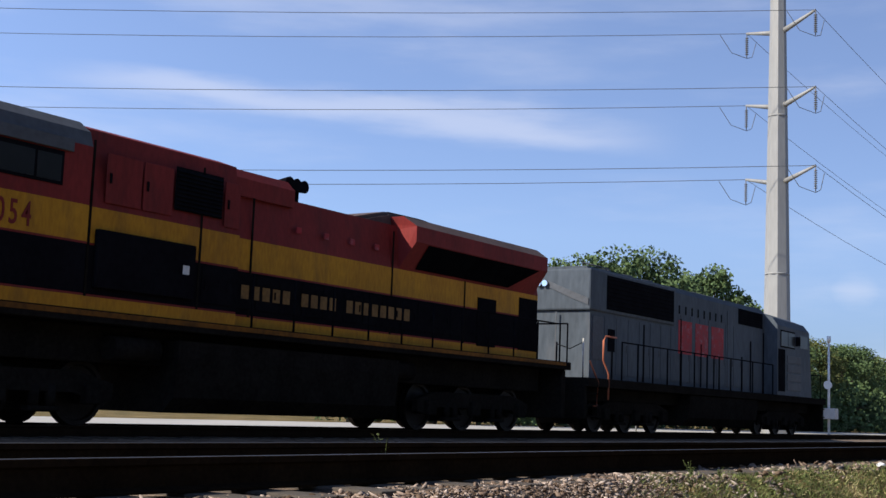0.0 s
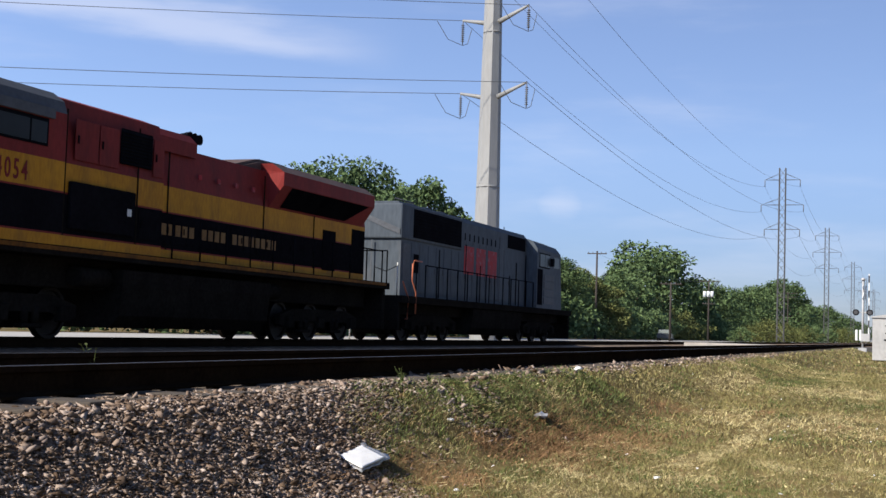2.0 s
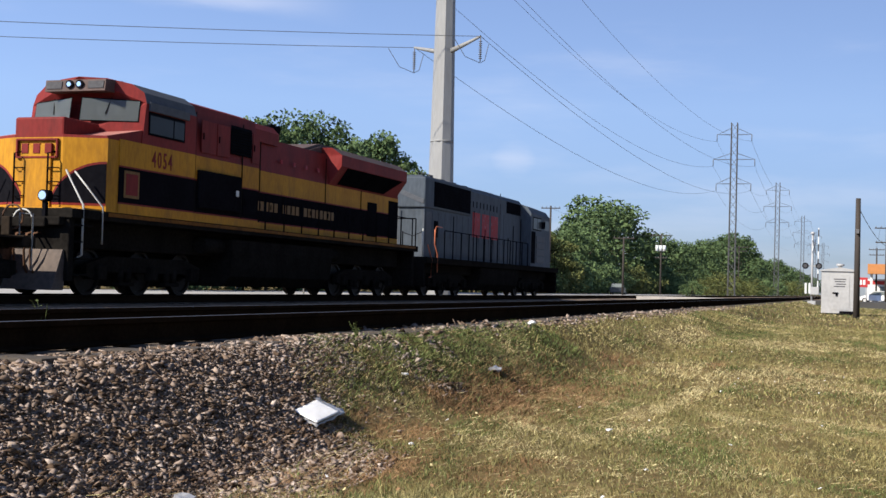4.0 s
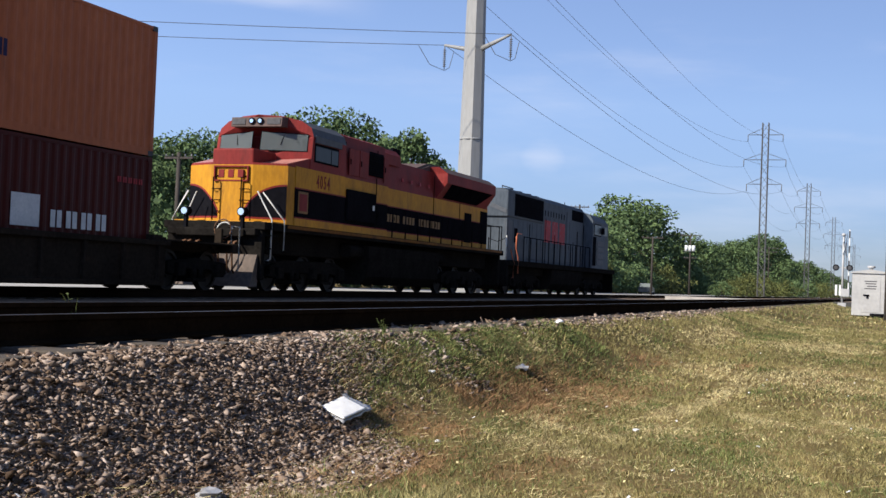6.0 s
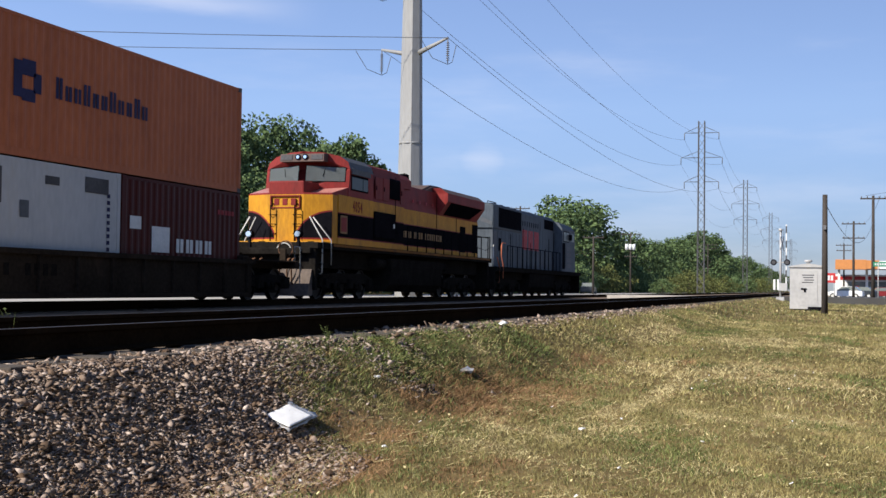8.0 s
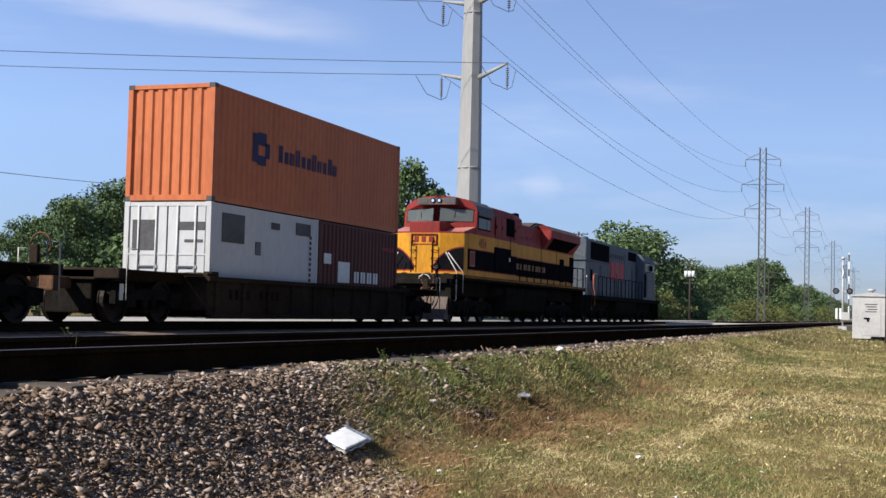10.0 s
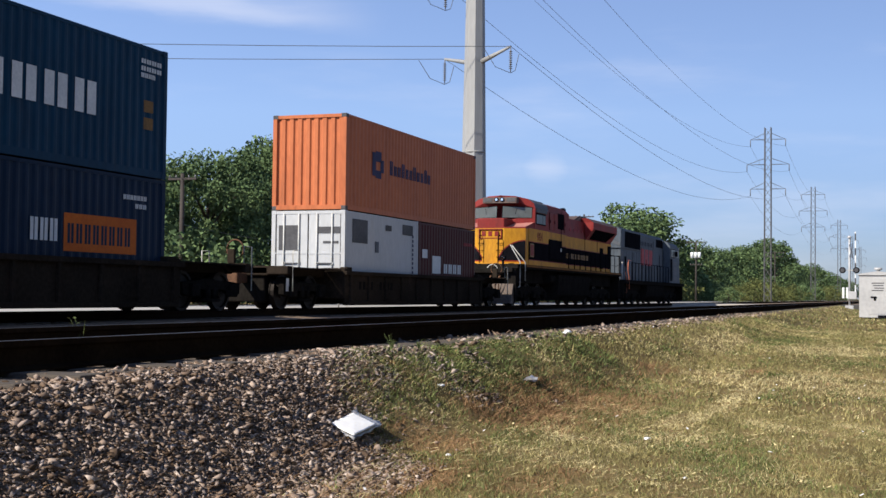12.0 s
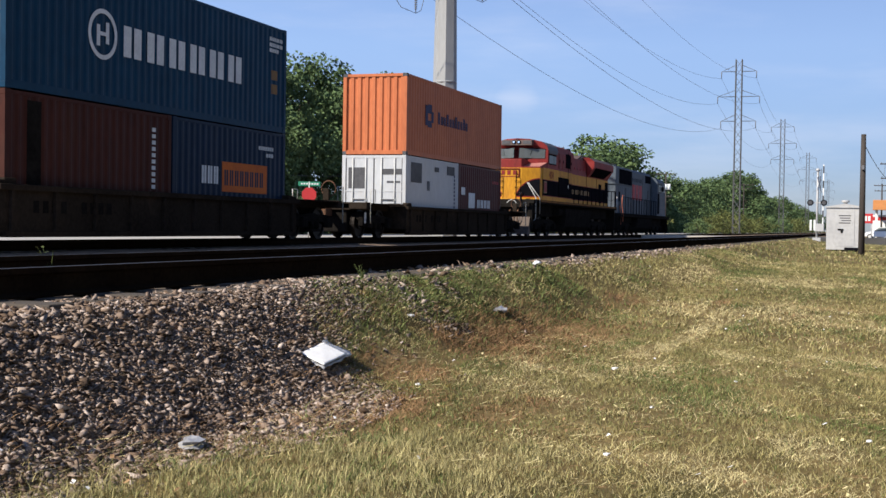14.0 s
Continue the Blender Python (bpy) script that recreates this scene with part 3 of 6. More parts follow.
    # windscreens lean back with the cab's front
    for s, y0, y1 in ((-1, 0.14, 1.36), (1, 0.14, 1.36)):
        for name, grow, mtl, off in (("windscreen_frame", 0.025, M_black, 0.006), ("windscreen", 0.0, M_glass, 0.014)):
            bm = bmesh.new()
            vs = []
            for y, z in ((y0 - grow, 3.90 - grow), (y1 + grow, 3.90 - grow), (y1 + grow * 0.6, 4.35 + grow), (y0 - grow, 4.40 + grow)):
                x = 19.09 + 0.16 * (z - 3.4) + 0.345 * y
                vs.append(bm.verts.new((x - off, s * y, z)))
            bm.faces.new(vs)
            bmesh.ops.solidify(bm, geom=bm.faces[:], thickness=0.004)
            tpart(name, bm, mtl, cab)
    tpart("number_box", prism([(19.18, 4.54), (19.22, 4.80), (19.9, 4.85), (19.9, 4.55)], "y", -0.78, 0.78), M_soot_sheen, cab, "dull red number box over the windscreens")
    for y in (-0.13, 0.13):
        tpart("headlight_ring", tube([(19.15, y, 4.69), (19.24, y, 4.69)], 0.095, 14), M_black, cab)
        tpart("headlight", tube([(19.135, y, 4.69), (19.16, y, 4.69)], 0.055, 14), M_chrome, cab, "round chrome headlight")
    for y in (-0.54, 0.54):
        tpart("number_plate", prism([(19.17, 4.60), (19.195, 4.76), (19.22, 4.76), (19.21, 4.60)], "y", y - 0.2, y + 0.2), M_patch, cab)
    for y in (-0.75, 0.75):
        tpart("wiper", tube([(19.1 + 0.16 * 1.0 + 0.345 * 0.75, y, 4.42), (19.06 + 0.16 * 0.6 + 0.345 * 0.68, y * 0.9, 4.05)], 0.012, 5), M_black, cab)
    # high hood behind the cab
    hood_levels = levels[:-1] + [(3.40, 2), (4.55, 2)]
    bm = banded(rect(22.02, 25.5, 1.44), hood_levels, 3)
    for v in bm.verts:
        if v.co.z > 4.5:
            v.co.y *= 0.88
            v.co.z += 0.1
    hood = tpart("equipment_hood", bm, skin, loco)
    tpart("hood_roof", prism([(-1.26, 4.65), (1.26, 4.65), (0.8, 4.80), (-0.8, 4.80)], "x", 22.05, 25.5), M_red, hood)
    tpart("blower_hood", prism([(-1.1, 4.2), (-1.1, 4.53), (-0.9, 4.72), (0.9, 4.72), (1.1, 4.53), (1.1, 4.2)], "x", 25.5, 27.35), M_red, loco)
    for y in (-1.44, 1.44):
        for x0, x1, z0, z1 in ((22.35, 23.1, 3.5, 4.3), (23.14, 23.8, 3.5, 4.3), (25.06, 25.45, 3.5, 4.3), (24.6, 25.4, 2.12, 2.76)):
            door = tpart("hood_door", plate(x0, x1, z0, z1, y, 0.022, 0.008), M_red if z0 > 3 else M_black, hood)
            tpart("door_latch", plate(x0 + 0.06, x0 + 0.1, (z0 + z1) / 2 - 0.08, (z0 + z1) / 2 + 0.08, y * 1.0155, 0.02), M_black, door)
        for x in (22.06, 24.5):
            tpart("hood_seam", plate(x, x + 0.045, 2.0, 4.45, y, 0.012), M_under, hood)
        tpart("louvre_backing", plate(23.86, 25.0, 3.62, 4.36, y, 0.012), M_grille, hood)
        tpart("louvre_slats", louvres(23.88, 24.98, 3.64, 4.34, y * 1.009, 0.07, 0.03), M_grille, hood)
        tpart("inverter_cabinet", plate(22.2, 24.35, 2.14, 3.06, y, 0.1, 0.02), M_black, hood, "black bulging equipment cabinet")
        tpart("cabinet_mark", plate(24.05, 24.2, 2.55, 2.7, y * 1.071, 0.004), M_lettw, hood)
    # engine hood
    engine_levels = [(1.80, 1), (2.0, 2), (2.0 + RIM, 0), (2.82, 2), (2.82 + RIM, 1), (3.42, 2), (4.30, 2)]
    bm = banded(rect(25.5, 37.0, 1.12), engine_levels, 3)
    for v in bm.verts:
        if v.co.z > 4.2:
            v.co.y *= 0.88
            v.co.z += 0.06
    engine = tpart("engine_hood", bm, skin, loco)
    for y in (-1.12, 1.12):
        for i in range(12):
            x = 25.7 + i * 0.66
            door = tpart("engine_door", plate(x, x + 0.58, 2.14, 2.78, y, 0.014, 0.005), M_black, engine)
            tpart("door_handle", plate(x + 0.5, x + 0.53, 2.38, 2.52, y * 1.0125, 0.02), M_black, door)
        for i in range(4):
            tpart("lifting_lug", plate(27.4 + i * 0.85, 27.55 + i * 0.85, 3.72, 3.84, y, 0.03, 0.01), M_lettr, engine)
        tpart("rear_door", plate(34.1, 34.95, 1.98, 3.12, y, 0.016, 0.006), M_black, engine)
        tpart("rear_panel", plate(36.05, 36.98, 2.0, 3.3, y, 0.012, 0.004), M_black, engine, "black end panel")
        for x in (26.15, 30.6, 33.5):
            tpart("hood_seam", plate(x, x + 0.05, 2.0, 4.2, y, 0.012), M_under, engine)
        # plain blocks, one for each faded gold letter of the name on the side
        x = 25.95
        for word in (5, 4, 8):
            for i in range(word):
                if y < 0:
                    tpart("name_block", plate(x, x + 0.2, 2.33, 2.58, y * 1.0125, 0.006), M_lettg, engine)
                x += 0.29
            x += 0.26
    bm = bmesh.new()
    for i in range(3):
        add_tube(bm, [(27.6 + i * 0.25, -0.75 + i * 0.02, 4.76), (27.6 + i * 0.25, -0.3, 4.76)], [0.13, 0.06], 12)
        add_tube(bm, [(27.6 + i * 0.25, -0.5, 4.3), (27.6 + i * 0.25, -0.5, 4.74)], 0.05, 6)
    tpart("air_horn", bm, M_black, engine, "black three-chime air horn")
    # flared radiators, wider than the hood
    flare = [(-1.12, 3.42), (-1.52, 4.0), (-1.52, 4.34), (-1.2, 4.56), (1.2, 4.56), (1.52, 4.34), (1.52, 4.0), (1.12, 3.42)]
    bm = prism(flare, "x", 30.85, 36.75)
    for v in bm.verts:
        if v.co.x < 31.2 and abs(v.co.y) > 1.3:
            v.co.x += 0.06
    # sloping upper faces take the grey-brown, which includes painted sky sheen
    for f in bm.faces:
        f.material_index = 1 if f.normal.z > 0.3 else 0
    rad = tpart("radiator_housing", bm, [M_red, M_soot_sheen], engine)
    for s in (-1, 1):
        bm = bmesh.new()
        bm.faces.new([bm.verts.new((x, s * (1.132 + 0.4 * q), 3.412 + 0.58 * q)) for x, q in ((31.4, 0.1), (35.4, 0.1), (36.35, 0.97), (31.4, 0.97))])
        bmesh.ops.solidify(bm, geom=bm.faces[:], thickness=0.004)
        tpart("radiator_grille", bm, M_grille, rad, "black radiator intake")
    for i in range(3):
        x = 31.6 + i * 1.9
        tpart("roof_fan", tube([(x, 0, 4.54), (x, 0, 4.66)], 0.68, 20), M_greyroof, rad)
    bm = prism([(29.2, 4.30), (29.9, 4.46), (30.8, 4.68), (32.1, 4.70), (33.4, 4.62), (33.7, 4.30)], "y", -0.85, 0.85)
    bmesh.ops.bevel(bm, geom=bm.edges[:], offset=0.08, segments=2, affect="EDGES")
    tpart("exhaust_hatch", bm, M_soot_sheen, engine, "sooty grey hatch")
    # handrails
    for y in (-1.47, 1.47):
        stanchions(loco, 25.9, 37.6, 1.17, y, 1.8, 2.75, M_black)
    for y in (-1.42, -0.5, 0.5, 1.42):
        tpart("stanchion", tube([(38.1, y, 1.8), (38.1, y, 2.8)], 0.024, 6), M_black, loco)
    tpart("handrail", tube([(38.1, -1.42, 2.8), (38.1, -0.5, 2.8)], 0.022, 6), M_black, loco)
    # front platform, steps, pilot
    tpart("walkway", box(16.95, 18.0, -1.3, 1.3, 1.44, 1.62, 0.03), M_under, loco)
    tpart("front_platform", box(17.5, 18.3, -1.45, 1.45, 1.66, 1.84, 0.03), M_yellow, loco, "yellow front platform edge")
    tpart("anticlimber", box(16.88, 16.95, -1.0, 1.0, 1.40, 1.60, 0.03), M_under, loco)
    bm = prism([(16.75, 0.12), (17.15, 0.12), (17.3, 0.95), (17.1, 0.95)], "y", -1.3, 1.3)
    tpart("plow", bm, M_plow, loco, "worn pale steel snow plow")
    tpart("pilot", box(17.15, 17.35, -1.4, 1.4, 0.3, 1.62, 0.03), M_under, loco)
    for s in (-1, 1):
        for i in range(4):
            tpart("step", box(17.35, 17.85, min(s * 1.2, s * 1.5), max(s * 1.2, s * 1.5), 0.42 + i * 0.34, 0.46 + i * 0.34, 0.008), M_under, loco)
        tpart("grab_rail", tube([(17.42, s * 1.4, 0.78), (17.5, s * 1.48, 0.85), (17.5, s * 1.48, 1.88), (17.5, s * 1.04, 2.62)], 0.024, 6), M_galv, loco, "pale handrail beside the steps")
        tpart("grab_rail", tube([(18.15, s * 1.52, 1.1), (18.15, s * 1.52, 1.88), (17.86, s * 1.0, 2.62)], 0.02, 6), M_galv, loco)
        tpart("ditch_light", tube([(17.0, s * 0.84, 2.05), (17.2, s * 0.84, 2.05)], 0.12, 14), M_black, loco)
        tpart("ditch_lens", tube([(16.985, s * 0.84, 2.05), (17.0, s * 0.84, 2.05)], 0.09, 14), M_chrome, loco, "bright round lens")
        tpart("ditch_bracket", box(17.05, 17.15, s * 0.84 - 0.04, s * 0.84 + 0.04, 1.62, 1.95), M_black, loco)
    for y in (-0.75, -0.6, -0.35, 0.35, 0.6, 0.75):
        tpart("air_hose", tube([(17.1, y, 1.3), (16.85, y, 1.25), (16.78, y, 0.9), (16.82, y, 0.55), (16.95, y, 0.42)], 0.028, 6), M_rusty, loco)
    tpart("hand_hoop", tube([(16.95, -0.42 + 0.24 * math.cos(a), 1.52 + 0.24 * math.sin(a)) for a in (math.pi * i / 10 for i in range(11))], 0.02, 6), M_galv, loco)
    coupler(loco, 17.1, -1)
    coupler(loco, 38.15, 1)
    # tank, trucks
    tpart("fuel_tank", prism([(-1.35, 0.5), (-1.1, 0.24), (1.1, 0.24), (1.35, 0.5), (1.42, 1.15), (1.42, 1.45), (-1.42, 1.45), (-1.42, 1.15)], "x", 24.2, 30.6), M_under, loco, "black fuel tank")
    tpart("underframe", box(18.2, 37.4, -1.0, 1.0, 1.0, 1.6, 0.04), M_under, loco)
    for xs in (23.45, 30.9):
        for y in (-1.2, 1.2):
            tpart("air_tank", tube([(xs - 0.6, y, 1.25), (xs + 0.4, y, 1.25)], 0.2, 12), M_under, loco)
    truck(loco, 20.7, (-2.0, 0.1, 1.95), 0.52)
    truck(loco, 34.2, (-1.95, -0.1, 2.0), 0.52)
    tpart("rear_pilot", box(37.9, 38.1, -1.4, 1.4, 0.35, 1.6, 0.03), M_under, loco)


def build_grey_locomotive():
    loco = rolling("locomotive", 49.8, "weathered grey diesel locomotive with faded red letters", "locomotive")
    deck = tpart("deck", box(39.2, 60.4, -1.5, 1.5, 1.22, 1.46, 0.02), M_under, loco)
    # long hood
    bm = bmesh.new()
    add_prism(bm, [(-1.0, 1.46), (-1.0, 4.40), (-0.86, 4.58), (0.86, 4.58), (1.0, 4.40), (1.0, 1.46)], "x", 40.2, 54.4)
    hood = tpart("long_hood", bm, M_grey, loco, "grey painted hood with rust streaks")
    tpart("hood_cap", box(40.1, 46.0, -1.06, 1.06, 3.34, 4.5, 0.05), M_grey, hood)
    tpart("hood_end_seam", box(40.085, 40.1, -0.02, 0.02, 1.5, 3.3), M_greyroof, hood)
    # an old dark brush mark on the hood's end
    bm = prism([(0.95, 4.18), (0.4, 4.06), (-0.5, 3.66), (-1.0, 3.48), (-1.0, 3.66), (-0.4, 3.9), (0.3, 4.18), (0.95, 4.28)], "x", 40.075, 40.098)
    tpart("end_flash", bm, M_greyroof, hood, "dark faded swoosh")
    for y in (-0.1, 0.1):
        tpart("end_light", tube([(40.0, y + 0.45, 4.1), (40.1, y + 0.45, 4.1)], 0.09, 12), M_chrome, hood)
    for y in (-1.06, 1.06):
        tpart("radiator_grille", plate(41.1, 45.85, 3.44, 4.40, y, 0.012), M_grille, hood, "dark radiator grille")
        tpart("radiator_slats", louvres(41.15, 45.8, 3.46, 4.38, y * 1.012, 0.12, 0.02), M_grille, hood)
    for y in (-1.0, 1.0):
        tpart("battery_panel", plate(40.35, 41.0, 2.0, 3.2, y, 0.02, 0.008), M_greyroof, hood)
        for i in range(14):
            x = 41.1 + i * 0.78
            z1 = 3.26 if x < 46 else 3.72
            if 49.9 < x + 0.7 and x < 50.9:
                z1 = 3.72
            door = tpart("engine_door", plate(x, x + 0.73, 1.62, z1, y, 0.014, 0.005), M_grey, hood)
            tpart("door_latch", plate(x + 0.64, x + 0.67, 2.3, 2.5, y * 1.014, 0.018), M_greyroof, door)
        tpart("blower_grille", plate(51.7, 54.2, 3.84, 4.38, y, 0.014), M_grille, hood, "dark blower grille")
        tpart("blower_slats", louvres(51.75, 54.15, 3.86, 4.36, y * 1.014, 0.09, 0.02), M_grille, hood)
        for i in range(8):
            x = 46.4 + i * 0.52
            tpart("vent_slot", plate(x, x + 0.07, 3.76, 4.02, y, 0.018), M_grille, hood)
        tpart("seam_post", plate(50.62, 50.68, 1.6, 4.2, y, 0.03), M_greyroof, hood)
    for x, z0, z1 in ((41.55, 1.5, 2.3), (43.7, 1.5, 3.2), (46.5, 1.5, 3.6), (48.2, 1.5, 2.9), (49.35, 1.5, 2.6), (52.0, 1.5, 2.7), (52.9, 1.5, 3.3), (54.25, 1.5, 3.7)):
        tpart("door_seam", plate(x, x + 0.09, z0, z1, -1.014, 0.012), M_grille, hood)
    tpart("inspection_hatch", plate(41.3, 41.72, 2.27, 2.9, -1.014, 0.03, 0.008), M_grille, hood, "small dark hatch")
    for i in range(7):
        x = 46.55 + i * 0.57 + 0.12 * (i % 3)
        tpart("rust_streak", plate(x, x + 0.035, 3.1 - 0.2 * (i % 2), 3.74, -1.014, 0.004), M_greyroof, hood)
    # three plain blocks for the faded red letters
    for x0 in (46.35, 47.75, 49.15):
        tpart("letter_block", plate(x0, x0 + 1.1, 2.50, 3.55, -1.014, 0.008), M_lettr, hood, "faded red letter block")
    for i, x in enumerate((42.1, 43.6, 45.1)):
        tpart("roof_fan", tube([(x, 0, 4.5), (x, 0, 4.68)], 0.62, 20), M_greyroof, hood)
    tpart("roof_pipe", tube([(40.3, -0.7, 4.5), (40.3, -0.7, 4.68), (41.9, -0.7, 4.68), (41.9, -0.7, 4.5)], 0.025, 6), M_greyroof, hood)
    tpart("exhaust_stack", box(47.6, 48.2, -0.2, 0.2, 4.56, 4.78, 0.03), M_under, hood)
    tpart("blower_duct", box(48.6, 51.0, -0.6, 0.6, 4.5, 4.68, 0.08), M_greyroof, hood)
    # cab with a sloping roof and the nose beyond it
    section = [(-1.5, 1.46), (-1.5, 4.02), (-1.3, 4.30), (-0.7, 4.52), (0.7, 4.52), (1.3, 4.30), (1.5, 4.02), (1.5, 1.46)]
    bm = prism(section, "x", 54.4, 58.5)
    for v in bm.verts:
        if v.co.x > 58 and v.co.z > 3:
            v.co.x -= 0.32 * (v.co.z - 3.0)
            v.co.z -= 0.06
    cab = tpart("cab", bm, M_grey, loco, "grey cab with a sloping roof")
    for y in (-1.5, 1.5):
        tpart("side_window_frame", plate(54.75, 56.4, 3.22, 3.86, y, 0.014), M_black, cab)
        tpart("side_pane", plate(54.8, 55.55, 3.27, 3.81, y * 1.0094, 0.005), M_pane, cab)
        tpart("side_pane", plate(55.6, 56.35, 3.27, 3.81, y * 1.0094, 0.005), M_pane, cab)
        tpart("corner_pane", plate(56.95, 57.95, 3.3, 3.78, y, 0.012), M_pane, cab)
        tpart("cab_door", plate(54.5, 55.25, 1.6, 3.15, y, 0.02, 0.008), M_grille, cab)
        tpart("mirror", box(56.5, 56.54, min(y * 1.0, y * 1.12), max(y * 1.0, y * 1.12), 3.35, 3.7), M_black, cab)
        for i in range(4):
            tpart("louvre", plate(55.5, 57.1, 1.66 + i * 0.34, 1.93 + i * 0.34, y, 0.025, 0.008), M_greyroof, cab)
    tpart("nose", banded([(58.5, -1.3), (59.5, -0.9), (59.5, 0.9), (58.5, 1.3)], [(1.46, 0), (3.05, 0), (3.2, 0)], 0), M_grey, loco)
    bm = bmesh.new()
    vs = [bm.verts.new((58.53 - 0.32 * (z - 3.0), y, z)) for y, z in ((-1.1, 3.3), (1.1, 3.3), (1.1, 3.85), (-1.1, 3.85))]
    bm.faces.new(vs)
    bmesh.ops.solidify(bm, geom=bm.faces[:], thickness=0.01)
    tpart("windscreen", bm, M_glass, cab)
    tpart("roof_antenna", tube([(55.2, 0.3, 4.5), (55.2, 0.3, 5.0)], 0.02, 6), M_black, cab)
    tpart("cab_horn", box(54.7, 55.0, -0.25, 0.25, 4.5, 4.66, 0.03), M_black, cab)
    # handrails and steps
    stanchions(loco, 41.3, 54.0, 1.02, -1.47, 1.46, 2.52, M_black)
    stanchions(loco, 41.3, 54.0, 1.02, 1.47, 1.46, 2.52, M_black)
    for s in (-1, 1):
        tpart("corner_handrail", tube([(40.45, s * 1.48, 0.9), (40.45, s * 1.48, 1.6), (40.1, s * 1.48, 1.95), (40.1, s * 1.48, 2.5), (40.25, s * 1.48, 2.62), (40.9, s * 1.48, 2.62)], 0.027, 6), M_orail, loco, "orange bent handrail by the steps")
        tpart("corner_handrail", tube([(39.55, s * 1.48, 0.72), (39.75, s * 1.48, 0.72), (39.82, s * 1.48, 1.35), (39.3, s * 1.48, 1.9)], 0.027, 6), M_orail, loco, "orange bent handrail by the steps")
        for i in range(3):
            tpart("step", box(39.4, 39.9, min(s * 1.2, s * 1.5), max(s * 1.2, s * 1.5), 0.42 + i * 0.3, 0.46 + i * 0.3, 0.008), M_under, loco)
            tpart("step", box(59.7, 60.2, min(s * 1.2, s * 1.5), max(s * 1.2, s * 1.5), 0.42 + i * 0.3, 0.46 + i * 0.3, 0.008), M_under, loco)
        tpart("end_post", tube([(39.25, s * 1.3, 1.46), (39.25, s * 1.3, 2.5)], 0.024, 6), M_galv, loco)
        tpart("end_post", tube([(39.25, s * 0.5, 1.46), (39.25, s * 0.5, 2.4)], 0.024, 6), M_black, loco)
        tpart("end_chain", tube([(39.25, s * 1.3, 2.4), (39.25, s * 0.9, 2.22), (39.25, s * 0.5, 2.35)], 0.014, 5), M_black, loco)
        tpart("front_rail", tube([(60.3, s * 1.3, 1.46), (60.3, s * 1.3, 2.4), (60.3, s * 0.5, 2.4)], 0.022, 6), M_black, loco)
    tpart("pilot", box(60.2, 60.4, -1.4, 1.4, 0.15, 1.25, 0.03), M_under, loco)
    tpart("rear_pilot", box(39.2, 39.38, -1.4, 1.4, 0.35, 1.25, 0.03), M_under, loco)
    coupler(loco, 39.3, -1)
    coupler(loco, 60.3, 1)
    tpart("fuel_tank", prism([(-1.35, 0.5), (-1.1, 0.24), (1.1, 0.24), (1.35, 0.5), (1.42, 1.0), (1.42, 1.2), (-1.42, 1.2), (-1.42, 1.0)], "x", 46.4, 52.6), M_under, loco, "black fuel tank")
    tpart("underframe", box(40.2, 59.6, -1.0, 1.0, 0.85, 1.22, 0.04), M_under, loco)
    truck(loco, 43.0, (-2.0, 0.0, 1.95), 0.5)
    truck(loco, 56.3, (-1.95, 0.0, 2.0), 0.5)


def corrugated(x0, x1, z0, z1, y, depth=0.019, pitch=0.28):
    """A pressed steel wall along x, its outer ribs at y."""
    s = -1 if y < 0 else 1
    k = max(2, round((x1 - x0) / pitch))
    p = (x1 - x0) / k
    line = []
    for i in range(k):
        a = x0 + i * p
        line += [(a, y), (a + p * 0.26, y), (a + p * 0.5, y - s * depth), (a + p * 0.76, y - s * depth)]
    line.append((x1, y))
    bm = bmesh.new()
    lo, hi = [bm.verts.new((a, b, z0)) for a, b in line], [bm.verts.new((a, b, z1)) for a, b in line]
    for i in range(len(line) - 1):
        bm.faces.new((lo[i], lo[i + 1], hi[i + 1], hi[i]))
    bmesh.ops.recalc_face_normals(bm, faces=bm.faces)
    return bm


def corrugated_end(x, way, z0, z1, half=1.1, depth=0.045, pitch=0.27):
    k = max(2, round(2 * half / pitch))
    p = 2 * half / k
    line = []
    for i in range(k):
        a = -half + i * p
        line += [(x, a), (x, a + p * 0.42), (x - way * depth, a + p * 0.58), (x - way * depth, a + p * 0.84)]
    line.append((x, half))
    bm = bmesh.new()
    lo, hi = [bm.verts.new((a, b, z0)) for a, b in line], [bm.verts.new((a, b, z1)) for a, b in line]
    for i in range(len(line) - 1):
        bm.faces.new((lo[i], lo[i + 1], hi[i + 1], hi[i]))
    bmesh.ops.recalc_face_normals(bm, faces=bm.faces)
    return bm


